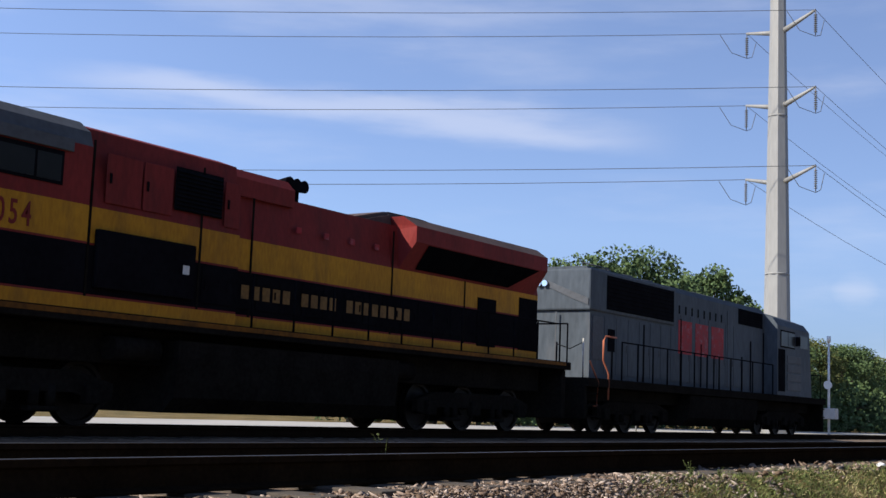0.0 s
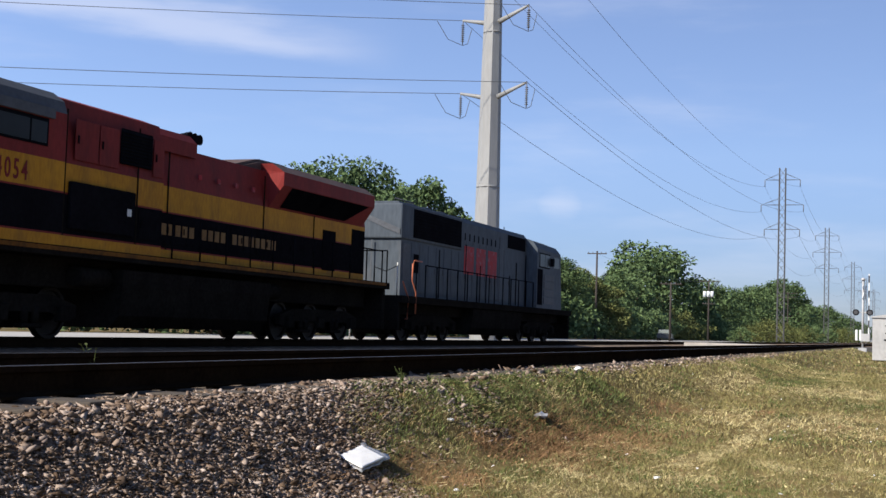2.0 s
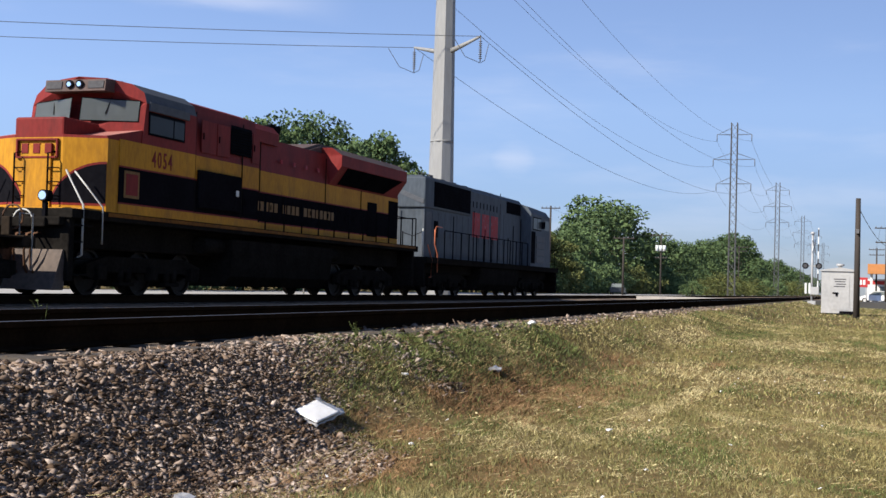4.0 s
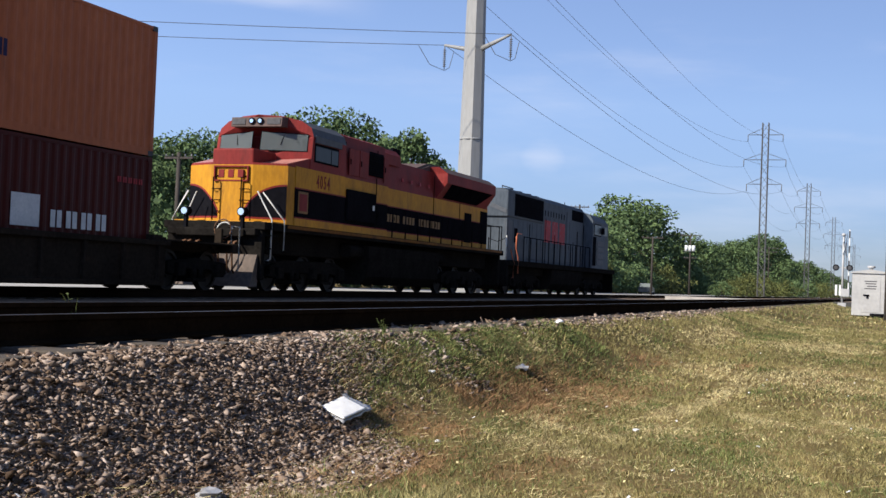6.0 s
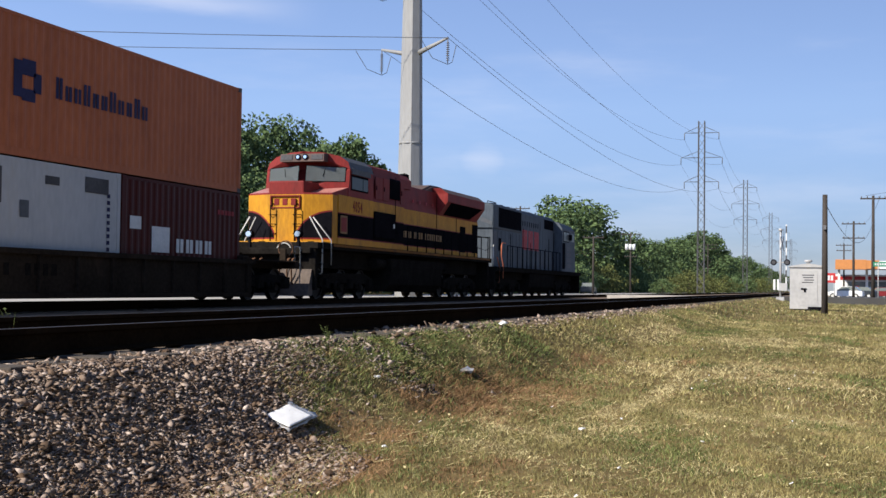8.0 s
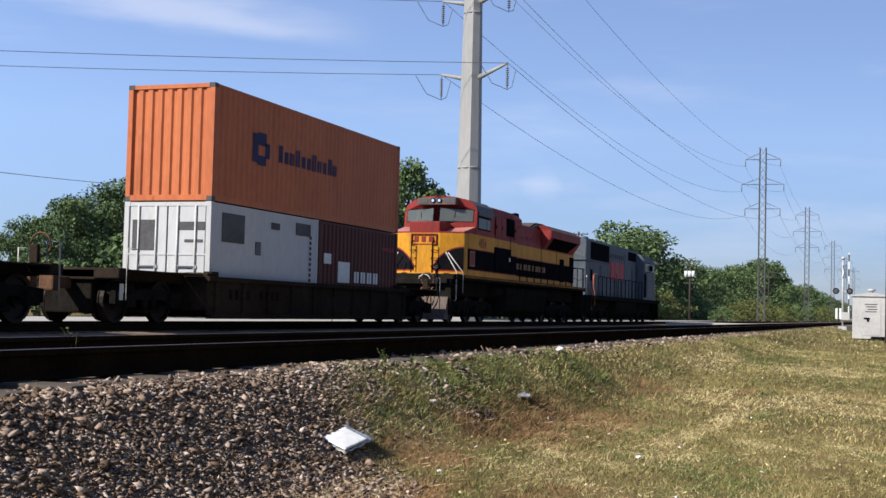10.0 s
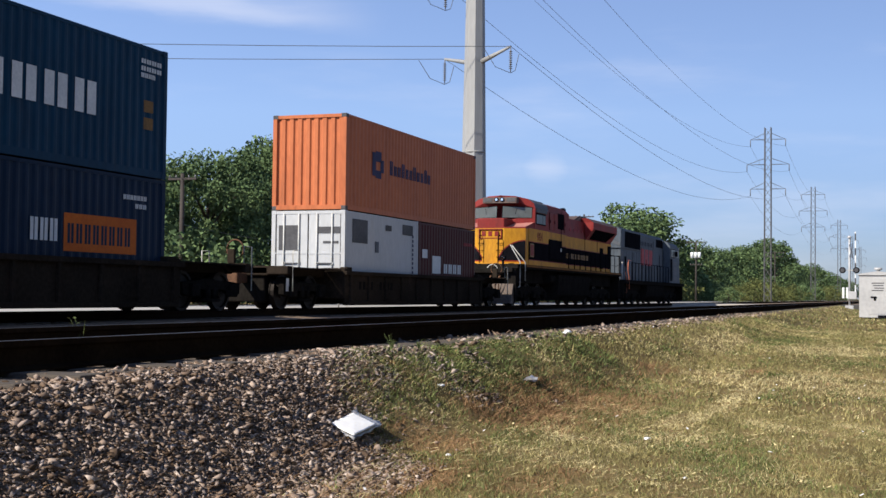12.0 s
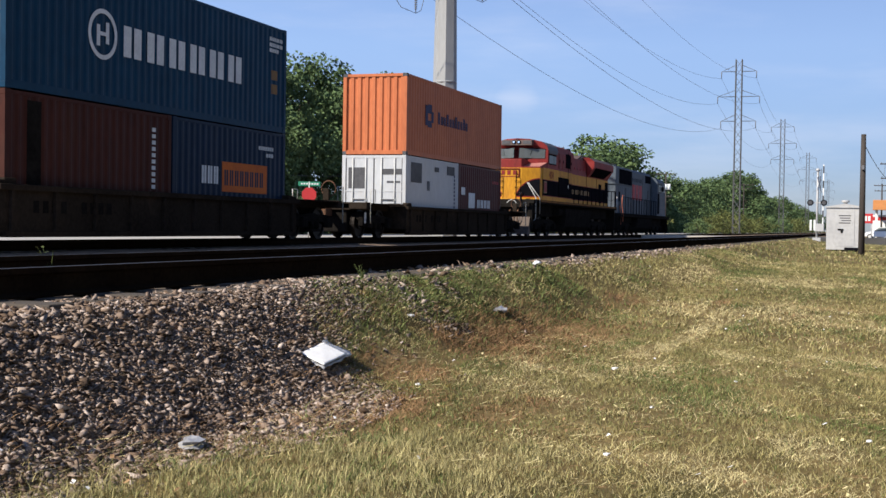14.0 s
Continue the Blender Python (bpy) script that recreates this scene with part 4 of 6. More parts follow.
def build_container(x0, length, z0, height, material, label, doors=True, flat=False):
    """A shipping container: frame, castings, pressed walls, roof, floor; doors at its rear end."""
    c = rolling("container", x0 + length / 2, label, "shipping container")
    x1, z1, w = x0 + length, z0 + height, 1.219
    bm = bmesh.new()
    for x in (x0, x1 - 0.13):
        for y in (-w, w - 0.13):
            add_box(bm, x, x + 0.13, y, y + 0.13, z0 + 0.118, z1 - 0.118)
    for y in (-w + 0.008, w - 0.068):
        add_box(bm, x0 + 0.14, x1 - 0.14, y, y + 0.06, z1 - 0.085, z1 - 0.012)
        add_box(bm, x0 + 0.14, x1 - 0.14, y, y + 0.06, z0 + 0.012, z0 + 0.17)
    for x in (x0 + 0.006, x1 - 0.076):
        add_box(bm, x, x + 0.07, -w + 0.14, w - 0.14, z1 - 0.11, z1 - 0.012)
        add_box(bm, x, x + 0.07, -w + 0.14, w - 0.14, z0 + 0.012, z0 + 0.15)
    tpart("frame", bm, material, c)
    for x in (x0, x1 - 0.178):
        for y in (-w, w - 0.162):
            for z in (z0, z1 - 0.118):
                tpart("corner_casting", box(x - 0.002, x + 0.18, y - 0.002, y + 0.164, z, z + 0.118, 0.008), M_patch if material is M_orange else material, c)
    for y in (-w + 0.012, w - 0.012):
        if flat:
            tpart("side_panel", plate(x0 + 0.13, x1 - 0.13, z0 + 0.17, z1 - 0.085, y * 0.99, 0.012), material, c)
        else:
            tpart("side_panel", corrugated(x0 + 0.13, x1 - 0.13, z0 + 0.17, z1 - 0.085, y), material, c)
    tpart("roof_panel", box(x0 + 0.08, x1 - 0.08, -w + 0.07, w - 0.07, z1 - 0.05, z1 - 0.02), material, c)
    tpart("floor_panel", box(x0 + 0.08, x1 - 0.08, -w + 0.07, w - 0.07, z0 + 0.05, z0 + 0.14), M_under, c)
    tpart("front_wall", corrugated_end(x1 - 0.03, 1, z0 + 0.15, z1 - 0.11), material, c)
    if doors:
        for s in (-1, 1):
            y0, y1 = sorted((s * 0.02, s * 1.085))
            door = tpart("door", box(x0 + 0.02, x0 + 0.06, y0, y1, z0 + 0.15, z1 - 0.11, 0.008), material, c)
            for q in (0.3, 0.8):
                tpart("lock_bar", tube([(x0 - 0.005, s * q, z0 + 0.13), (x0 - 0.005, s * q, z1 - 0.1)], 0.026, 8), M_galv, door)
                tpart("bar_bracket", box(x0 - 0.012, x0 + 0.02, s * q - 0.05, s * q + 0.05, z0 + 0.95, z0 + 1.03), M_galv, door)
            tpart("door_seal", box(x0 + 0.012, x0 + 0.022, s * 1.07 - 0.014, s * 1.07 + 0.014, z0 + 0.16, z1 - 0.12), M_patch, door)
            tpart("bar_handle", box(x0 - 0.03, x0 - 0.012, min(s * 0.3, s * 0.8), max(s * 0.3, s * 0.8), z0 + 0.97, z0 + 1.01), M_patch, door)
            tpart("hinge_strip", box(x0 + 0.004, x0 + 0.02, y0, y1, z0 + height * 0.5 - 0.02, z0 + height * 0.5 + 0.02), material, door)
    else:
        tpart("rear_wall", corrugated_end(x0 + 0.03, -1, z0 + 0.15, z1 - 0.11), material, c)
    return c


def side_blocks(c, name, x0, x1, z0, z1, count, material, gap=0.3, tall=None):
    """A row of plain blocks, one for each letter or figure, on the near side of a container."""
    p = (x1 - x0) / count
    for i in range(count):
        h = z1 - z0 if not tall else (z1 - z0) * tall[i % len(tall)]
        w = p * (1 - gap)
        for q in (0.0, 0.58):
            tpart(name, plate(x0 + i * p + q * w, x0 + i * p + (q + 0.42) * w, z0, z0 + h, -1.209, 0.005), material, c)


def build_containers():
    floor_z, top_z = 0.36, 2.95
    c = build_container(0.0, 12.19, top_z + 0.01, 2.885, M_orange, "weathered orange forty-foot shipping container on the upper tier", doors=False)
    bm = bmesh.new()
    for z0, z1, x0, x1 in ((4.16, 4.9, 2.02, 2.3), (4.1, 4.35, 2.3, 2.75), (4.62, 4.95, 2.3, 2.75), (4.3, 4.7, 2.68, 2.95)):
        add_box(bm, x0, x1, -1.2145, -1.2095, z0, z1)
    tpart("emblem", bm, M_lettb, c, "dark blue emblem of plain shapes")
    side_blocks(c, "name_block", 3.46, 7.3, 4.3, 4.76, 11, M_lettb, tall=(1, 0.7, 0.7))
    for y in (-0.75, 0.75):
        tpart("forklift_plate", box(-0.006, 0.004, y - 0.33, y + 0.33, top_z + 0.02, top_z + 0.12), M_orange, c)
    c = build_container(0.0, 6.06, floor_z, 2.585, M_white, "white twenty-foot shipping container with painted-over patches", doors=True, flat=True)
    for x0, x1, z0, z1 in ((0.55, 1.7, 2.0, 2.72), (3.15, 3.65, 2.48, 2.66), (4.62, 5.55, 2.42, 2.76)):
        tpart("paint_patch", plate(x0, x1, z0, z1, -1.219, 0.004), M_patch, c, "dark painted-over patch")
    tpart("paint_patch", plate(2.3, 2.6, 1.75, 2.1, -1.219, 0.004), M_greyroof, c)
    for i in range(9):
        tpart("edge_mark", plate(5.5, 5.62, 1.15 + i * 0.15, 1.24 + i * 0.15, -1.219, 0.004), M_lettb, c)
    for i in range(4):
        tpart("door_text_bar", box(0.008, 0.02, -1.0, -0.55, 0.75 + i * 0.14, 0.8 + i * 0.14), M_patch, c)
    tpart("door_patch", box(0.008, 0.02, -1.05, -0.3, 2.25, 2.45), M_patch, c)
    tpart("door_patch", box(0.008, 0.02, 0.35, 0.98, 1.75, 2.5), M_patch, c)
    tpart("door_text_bar", box(0.008, 0.02, -1.0, -0.5, 1.95, 2.02), M_patch, c)
    c = build_container(6.13, 6.06, floor_z, 2.585, M_maroon, "dark maroon twenty-foot shipping container with white lettering blocks")
    tpart("initial_block", plate(7.5, 8.35, 1.2, 1.82, -1.209, 0.005), M_lettw, c, "large white block")
    side_blocks(c, "name_block", 8.7, 10.7, 1.22, 1.56, 4, M_lettw)
    tpart("flag_mark", plate(6.5, 7.0, 1.72, 2.02, -1.209, 0.005), M_lettw, c, "small white flag mark")
    side_blocks(c, "code_bar", 10.9, 11.9, 2.3, 2.42, 5, M_lettr)
    c = build_container(-21.98, 12.19, top_z + 0.01, 2.885, M_blue, "dark blue forty-foot shipping container with large white lettering blocks")
    k, ring = 28, []
    bm = bmesh.new()
    for i in range(k):
        a = 2 * math.pi * i / k
        ring.append([bm.verts.new((-18.75 + q * 0.54 * math.cos(a), yy, 4.43 + q * 0.54 * math.sin(a))) for q, yy in ((1, -1.209), (1, -1.215), (0.82, -1.215), (0.82, -1.209))])
    for i in range(k):
        u, v = ring[i], ring[(i + 1) % k]
        for j in range(4):
            bm.faces.new((u[j], u[(j + 1) % 4], v[(j + 1) % 4], v[j]))
    bmesh.ops.recalc_face_normals(bm, faces=bm.faces)
    tpart("emblem_ring", bm, M_lettw, c, "white ring emblem")
    for x0, x1, z0, z1 in ((-18.98, -18.86, 4.17, 4.62), (-18.64, -18.52, 4.24, 4.7), (-18.86, -18.64, 4.4, 4.48)):
        tpart("emblem_bar", plate(x0, x1, z0, z1, -1.209, 0.005), M_lettw, c)
    side_blocks(c, "name_block", -17.95, -12.2, 4.06, 4.74, 6, M_lettw, gap=0.26)
    for i, z in enumerate((5.44, 5.28, 5.13)):
        side_blocks(c, "code_bar", -10.82, -10.0 - 0.25 * (i == 2), z, z + 0.1, 4, M_lettw, gap=0.2)
    for z in (4.38, 4.0):
        tpart("warning_label", plate(-10.7, -10.34, z, z + 0.26, -1.209, 0.005), M_lettg, c, "yellow warning label")
    c = build_container(-15.85, 6.06, floor_z, 2.585, M_navy, "navy blue twenty-foot shipping container with an orange sign")
    tpart("name_panel", plate(-13.42, -10.9, 1.24, 2.0, -1.209, 0.004), M_letto, c, "orange sign panel")
    side_blocks(c, "panel_block", -13.3, -11.05, 1.4, 1.8, 8, M_navy, gap=0.3)
    side_blocks(c, "name_block", -14.45, -13.55, 1.42, 1.86, 3, M_lettw, gap=0.25)
    side_blocks(c, "code_bar", -11.4, -10.5, 2.42, 2.52, 7, M_lettw, gap=0.25)
    side_blocks(c, "code_bar", -10.95, -10.5, 2.24, 2.34, 3, M_lettw, gap=0.25)
    c = build_container(-21.98, 6.06, floor_z, 2.585, M_brown, "rusty brown twenty-foot shipping container on the lower tier")
    for i in range(10):
        tpart("code_bar", plate(-16.75, -16.6, 1.2 + i * 0.145, 1.29 + i * 0.145, -1.209, 0.005), M_lettw, c)
    tpart("dark_panel", plate(-21.3, -20.85, 0.6, 2.78, -1.209, 0.004), M_under, c)


def build_well_car(x0, x1):
    """A low well wagon between x0 and x1, the ends of its well."""
    car = rolling("well_car", (x0 + x1) / 2, "dark brown steel well wagon for stacked containers", "rail wagon")
    for s in (-1, 1):
        side = tpart("side_sill", plate(x0 - 0.3, x1 + 0.3, 0.20, 1.04, s * 1.36, 0.05), M_well, car)
        tpart("top_chord", box(x0 - 0.4, x1 + 0.4, s * 1.42 - 0.09, s * 1.42 + 0.09, 1.0, 1.12, 0.02), M_well, car)
        tpart("bottom_chord", box(x0 - 0.2, x1 + 0.2, s * 1.38 - 0.1, s * 1.38 + 0.1, 0.11, 0.23, 0.02), M_well, car)
        k = 9
        for i in range(k + 1):
            x = x0 + (x1 - x0) * i / k
            tpart("side_post", plate(x - 0.05, x + 0.05, 0.23, 1.0, s * 1.41, 0.08, 0.01), M_well, car)
        for i in range(8):
            tpart("code_bar", plate(x0 + 0.7 + i * 0.3 + (0.4 if i > 3 else 0), x0 + 0.88 + i * 0.3 + (0.4 if i > 3 else 0), 0.58, 0.82, s * 1.41, 0.005), M_under, side)
    tpart("well_floor", box(x0 - 0.1, x1 + 0.1, -1.35, 1.35, 0.26, 0.355), M_well, car)
    for x, way in ((x0, -1), (x1, 1)):
        a, b = sorted((x + way * 0.12, x + way * 3.9))
        tpart("end_deck", box(a, b, -0.75, 0.75, 0.92, 1.16, 0.03), M_well, car)
        a, b = sorted((x + way * 0.1, x + way * 0.35))
        tpart("bulkhead", box(a, b, -1.42, 1.42, 0.3, 1.2, 0.03), M_well, car)
        a, b = sorted((x + way * 3.5, x + way * 3.9))
        tpart("end_sill", box(a, b, -1.35, 1.35, 0.95, 1.18, 0.03), M_well, car)
        a, b = sorted((x + way * 0.4, x + way * 3.5))
        for s in (-1, 1):
            tpart("walk_board", box(a, b, s * 1.05 - 0.28, s * 1.05 + 0.28, 1.12, 1.16, 0.006), M_well, car)
            tpart("corner_grab", tube([(x + way * 3.7, s * 1.4, 0.5), (x + way * 3.7, s * 1.4, 1.6), (x + way * 3.3, s * 1.4, 1.6), (x + way * 3.3, s * 1.4, 1.18)], 0.018, 6), M_galv, car)
            tpart("corner_block", box(x - 0.18, x + 0.18, s * 1.3 - 0.12, s * 1.3 + 0.12, 1.08, 1.24, 0.03), M_well, car)
        truck(car, x + way * 2.3, (-0.89, 0.89), 0.48, big=False)
        coupler(car, x + way * 3.8, way)
    # hand brake at the leading end
    post = tpart("brake_stand", box(x1 + 3.52, x1 + 3.62, -1.0, -0.8, 1.18, 1.55, 0.02), M_well, car)
    tpart("brake_wheel", tube([(x1 + 3.75, -0.9 + 0.24 * math.cos(a), 1.55 + 0.24 * math.sin(a)) for a in (2 * math.pi * i / 16 for i in range(17))], 0.02, 6), M_rusty, post, "rusty hand brake wheel")
    tpart("brake_cylinder", tube([(x0 - 2.9, -0.95, 0.75), (x0 - 3.6, -0.95, 0.75)], 0.14, 12), M_under, car)
    tpart("white_tag", plate(x0 - 3.5, x0 - 3.35, 0.5, 0.85, -1.1, 0.01), M_lettw, car)


build_red_locomotive()
build_grey_locomotive()
build_containers()
build_well_car(-0.05, 12.25)
build_well_car(-22.05, -9.75)


# ---- power line ----
M_polesteel = mat("galvanised_pole", (0.30, 0.30, 0.29), (0.235, 0.235, 0.23), 0.6, fine=6, coarse=0.5, dirt=(0.2, 0.2, 0.195), dirt_amount=0.1, stretch=(1, 1, 0.2))
M_lattice = mat("lattice_steel", (0.13, 0.128, 0.124), (0.08, 0.079, 0.077), 0.6, fine=6, coarse=0.5)
M_wire = mat("wire_grey", (0.10, 0.105, 0.11), (0.07, 0.075, 0.08), 0.6)
M_insul = mat("insulator_grey", (0.18, 0.17, 0.17), (0.1, 0.1, 0.1), 0.3)
M_polewood = mat("pole_wood", (0.06, 0.048, 0.04), (0.028, 0.023, 0.02), 0.9, fine=14, coarse=1.5, bump=0.4, stretch=(5, 5, 0.4))

POLE = Vector((69.0, 23.06, -0.35))
ARM = Vector((math.cos(radians(62)), math.sin(radians(62)), 0))
BACK = Vector((math.cos(radians(125)), math.sin(radians(125)), 0))
ARM_Z = (14.4, 18.8, 23.15)
TOWERS = (Vector((228, 22.2, -0.3)), Vector((352, 22.5, -0.3)), Vector((502, 22.6, -0.3)), Vector((630, 22.7, -0.3)), Vector((760, 22.8, -0.3)))
TOWER_ARMS = ((19.9, 3.0), (24.2, 3.6), (28.6, 3.0))


def hanging(a, b, sag, k=22):
    return [a.lerp(b, i / k) - Vector((0, 0, 4 * sag * (i / k) * (1 - i / k))) for i in range(k + 1)]


def build_monopole():
    pole = empty("power_pole", Matrix.Translation(POLE), "tall tapered grey steel power pole with six arms", "power pole", "power line")
    shaft = part("shaft", tube([(0, 0, 0), (0, 0, 27.0)], [0.82, 0.40], 8), M_polesteel, pole)
    shaft.matrix_basis = pose(0, 0.12, 0, 0, 0, 20) @ shaft.matrix_basis
    for f in shaft.data.polygons:
        f.use_smooth = False
    for z in (9.0, 18.0):
        part("joint_ring", tube([(0, 0.12, z - 0.05), (0, 0.12, z + 0.05)], 0.83 - 0.0156 * z, 12), M_polesteel, pole)
    part("base_plate", tube([(0, 0, -0.2), (0, 0, 0.12)], 0.95, 12), M_polesteel, pole)
    for z in ARM_Z:
        z -= POLE.z
        for s in (-1, 1):
            tip = ARM * (2.75 * s)
            arm = part("arm", tube([ARM * (0.4 * s) + Vector((0, 0, z - 0.55)), tip + Vector((0, 0, z))], [0.16, 0.07], 8), M_polesteel, pole)
            bm = bmesh.new()
            add_tube(bm, [tip + Vector((0, 0, z)), tip + Vector((0, 0, z - 1.45))], 0.03, 6)
            for i in range(9):
                c = tip + Vector((0, 0, z - 0.25 - i * 0.12))
                add_tube(bm, [c, c - Vector((0, 0, 0.05))], [0.05, 0.11], 8)
            part("insulator", bm, M_insul, arm, "string of dark disc insulators")
            a, b = tip + BACK * 1.6 + Vector((0, 0, z - 0.15)), tip + Vector((1.6, 0, z - 0.15))
            part("jumper_loop", tube([tip + Vector((0, 0, z)) + (a - tip - Vector((0, 0, z))) * 1.0, tip + BACK * 0.9 + Vector((0, 0, z - 1.2)), tip + Vector((0, 0, z - 1.5)), tip + Vector((0.9, 0, z - 1.2)), b], 0.02, 5), M_wire, arm)


def build_tower():
    """A slim four-legged lattice tower with three cross-arms."""
    tower = empty("lattice_tower", Matrix.Translation(TOWERS[0]), "slim grey lattice steel transmission tower", "transmission tower", "power line")
    h, half0, half1 = 30.7, 0.58, 0.52

    def corner(sx, sy, z):
        q = half0 + (half1 - half0) * z / h
        return Vector((sx * q, sy * q, z))
    for sx in (-1, 1):
        for sy in (-1, 1):
            part("leg", tube([corner(sx, sy, 0), corner(sx, sy, h)], 0.08, 4), M_lattice, tower)
    bm = bmesh.new()
    k = 20
    for i in range(k):
        z0, z1 = h * i / k, h * (i + 1) / k
        for a, b in (((-1, -1), (1, -1)), ((1, -1), (1, 1)), ((1, 1), (-1, 1)), ((-1, 1), (-1, -1))):
            if i % 2:
                a, b = b, a
            add_tube(bm, [corner(*a, z0), corner(*b, z1)], 0.04, 3, False)
    tagged(part("bracing", bm, M_lattice, tower), kind="stuff")
    for z, w in TOWER_ARMS:
        for s in (-1, 1):
            bm = bmesh.new()
            tip = Vector((0, s * w, z))
            for sx in (-1, 1):
                add_tube(bm, [corner(sx, s, z), tip], 0.034, 4)
                add_tube(bm, [corner(sx, s, z + 1.1), tip], 0.026, 4)
            add_tube(bm, [tip, tip - Vector((0, 0, 1.2))], 0.07, 6)
            part("cross_arm", bm, M_lattice, tower)
    for t in TOWERS[1:]:
        copy_thing(tower, Matrix.Translation(t))


def build_wires():
    far_pole = POLE + BACK * 150
    spans = []
    for z, (tz, tw) in zip(ARM_Z, TOWER_ARMS):
        for s in (-1, 1):
            tip = Vector((POLE.x, POLE.y, z)) + ARM * (2.75 * s)
            spans.append((tip, Vector((far_pole.x, far_pole.y, z + 0.3)) + ARM * (2.75 * s), 2.5, 0.017))
            y = TOWERS[0].y + s * tw
            spans.append((tip, Vector((TOWERS[0].x, y, tz - 1.5)), 3.4, 0.018))
            for a, b in zip(TOWERS, TOWERS[1:]):
                spans.append((Vector((a.x, a.y + s * tw, tz - 1.5)), Vector((b.x, b.y + s * tw, tz - 1.5)), 3.2, 0.02))
    for a, b, sag, r in spans:
        w = part("overhead_wire", tube(hanging(a, b, sag), r, 4), M_wire)
        tagged(w, "thin dark overhead conductor slung between the power poles", "power cable", "power line")


def build_utility_pole(name, x, y, height, label, arms=((0.35, 1.2),), box_at=None, lean=0.0):
    z = ground_z(x, y)
    p = empty(name, pose(x, y, z, 0, lean, 0), label, "utility pole", "utility poles")
    part("post", tube([(0, 0, -0.2), (0, 0, height)], [0.16 if arms else 0.115, 0.11 if arms else 0.085], 10), M_polewood, p)
    for drop, half in arms:
        part("crossarm", box(-0.06, 0.06, -half, half, height - drop - 0.06, height - drop + 0.06, 0.01), M_polewood, p)
        for q in (-0.9, -0.45, 0.45, 0.9):
            part("pin_insulator", tube([(0, q * half, height - drop + 0.05), (0, q * half, height - drop + 0.22)], [0.05, 0.035], 8), M_insul, p)
    if box_at:
        for q in (-0.6, 0.0, 0.6):
            part("transformer", tube([(-0.3, q, box_at), (-0.3, q, box_at + 0.95)], 0.26, 12), M_lettw, p, "pale grey transformer can")
    return p


build_monopole()
build_tower()
build_wires()
wood = build_utility_pole("wooden_post", 47.0, 0.25, 4.25, "short dark weathered wooden post beside the signal cabinet", arms=())
part("cable_clip", box(-0.2, -0.1, -0.05, 0.05, 3.0, 3.15, 0.01), M_insul, wood)
build_utility_pole("utility_pole", 113.0, -3.3, 9.0, "wooden utility pole with one crossarm by the grass", arms=((0.25, 1.05),))
build_utility_pole("utility_pole", 150.0, -2.3, 8.8, "wooden utility pole with two crossarms", arms=((0.3, 1.3), (1.9, 1.2)))
build_utility_pole("utility_pole", 225.0, -1.9, 9.0, "wooden utility pole with two crossarms", arms=((0.3, 1.3), (1.2, 1.2)))
build_utility_pole("utility_pole", 61.5, 37.8, 7.4, "wooden utility pole in front of the trees", arms=((0.3, 0.9),))
build_utility_pole("utility_pole", 151.5, 36.6, 10.8, "wooden utility pole beside the trees", arms=((0.3, 1.2),))
build_utility_pole("utility_pole", 165.2, 30.0, 7.7, "wooden pole with a wide crossarm at the roadside", arms=((0.2, 1.4),))
build_utility_pole("utility_pole", 210.6, 32.0, 10.2, "wooden utility pole with pale transformer cans", arms=((0.3, 1.6), (4.0, 1.0)), box_at=7.3)
build_utility_pole("utility_pole", 326.0, 30.0, 12.6, "wooden utility pole near the lattice tower", arms=((0.4, 2.4), (1.4, 2.0)))
for a, b, sag in (((47, 0.25, 3.6), (113, -3.3, 6.4), 1.6), ((113, -3.9, 8.6), (150, -2.9, 8.2), 0.8), ((150, -1.6, 8.2), (225, -1.3, 8.4), 1.2), ((113, -2.7, 8.6), (40, -22, 11.0), 1.2), ((61.5, 37.8, 6.8), (-20, 38, 7.0), 1.2), ((61.5, 37.8, 4.2), (100, 38, 5.0), 0.8), ((151.5, 36.6, 10.2), (210.6, 32.0, 9.5), 1.0)):
    w = part("service_wire", tube(hanging(Vector(a), Vector(b), sag, 14), 0.014, 4), M_wire)
    tagged(w, "thin dark service wire slung from a wooden pole", "power cable", "utility poles")


# ---- trees ----
M_bark = mat("bark", (0.10, 0.075, 0.055), (0.05, 0.04, 0.03), 0.95, fine=10, coarse=2, bump=0.5, stretch=(3, 3, 0.6))
M_leaf = mat("leaves", (0.128, 0.185, 0.072), (0.062, 0.10, 0.04), 0.75, fine=1.2, coarse=0.25, island=0.35, spec=0.2)
M_leaf_dark = mat("leaves_dark", (0.104, 0.155, 0.06), (0.05, 0.083, 0.034), 0.75, fine=1.2, coarse=0.25, island=0.35, spec=0.2)
M_leaf_dry = mat("leaves_yellowing", (0.15, 0.155, 0.05), (0.065, 0.085, 0.028), 0.8, fine=1.0, coarse=0.3, island=0.35, spec=0.2)


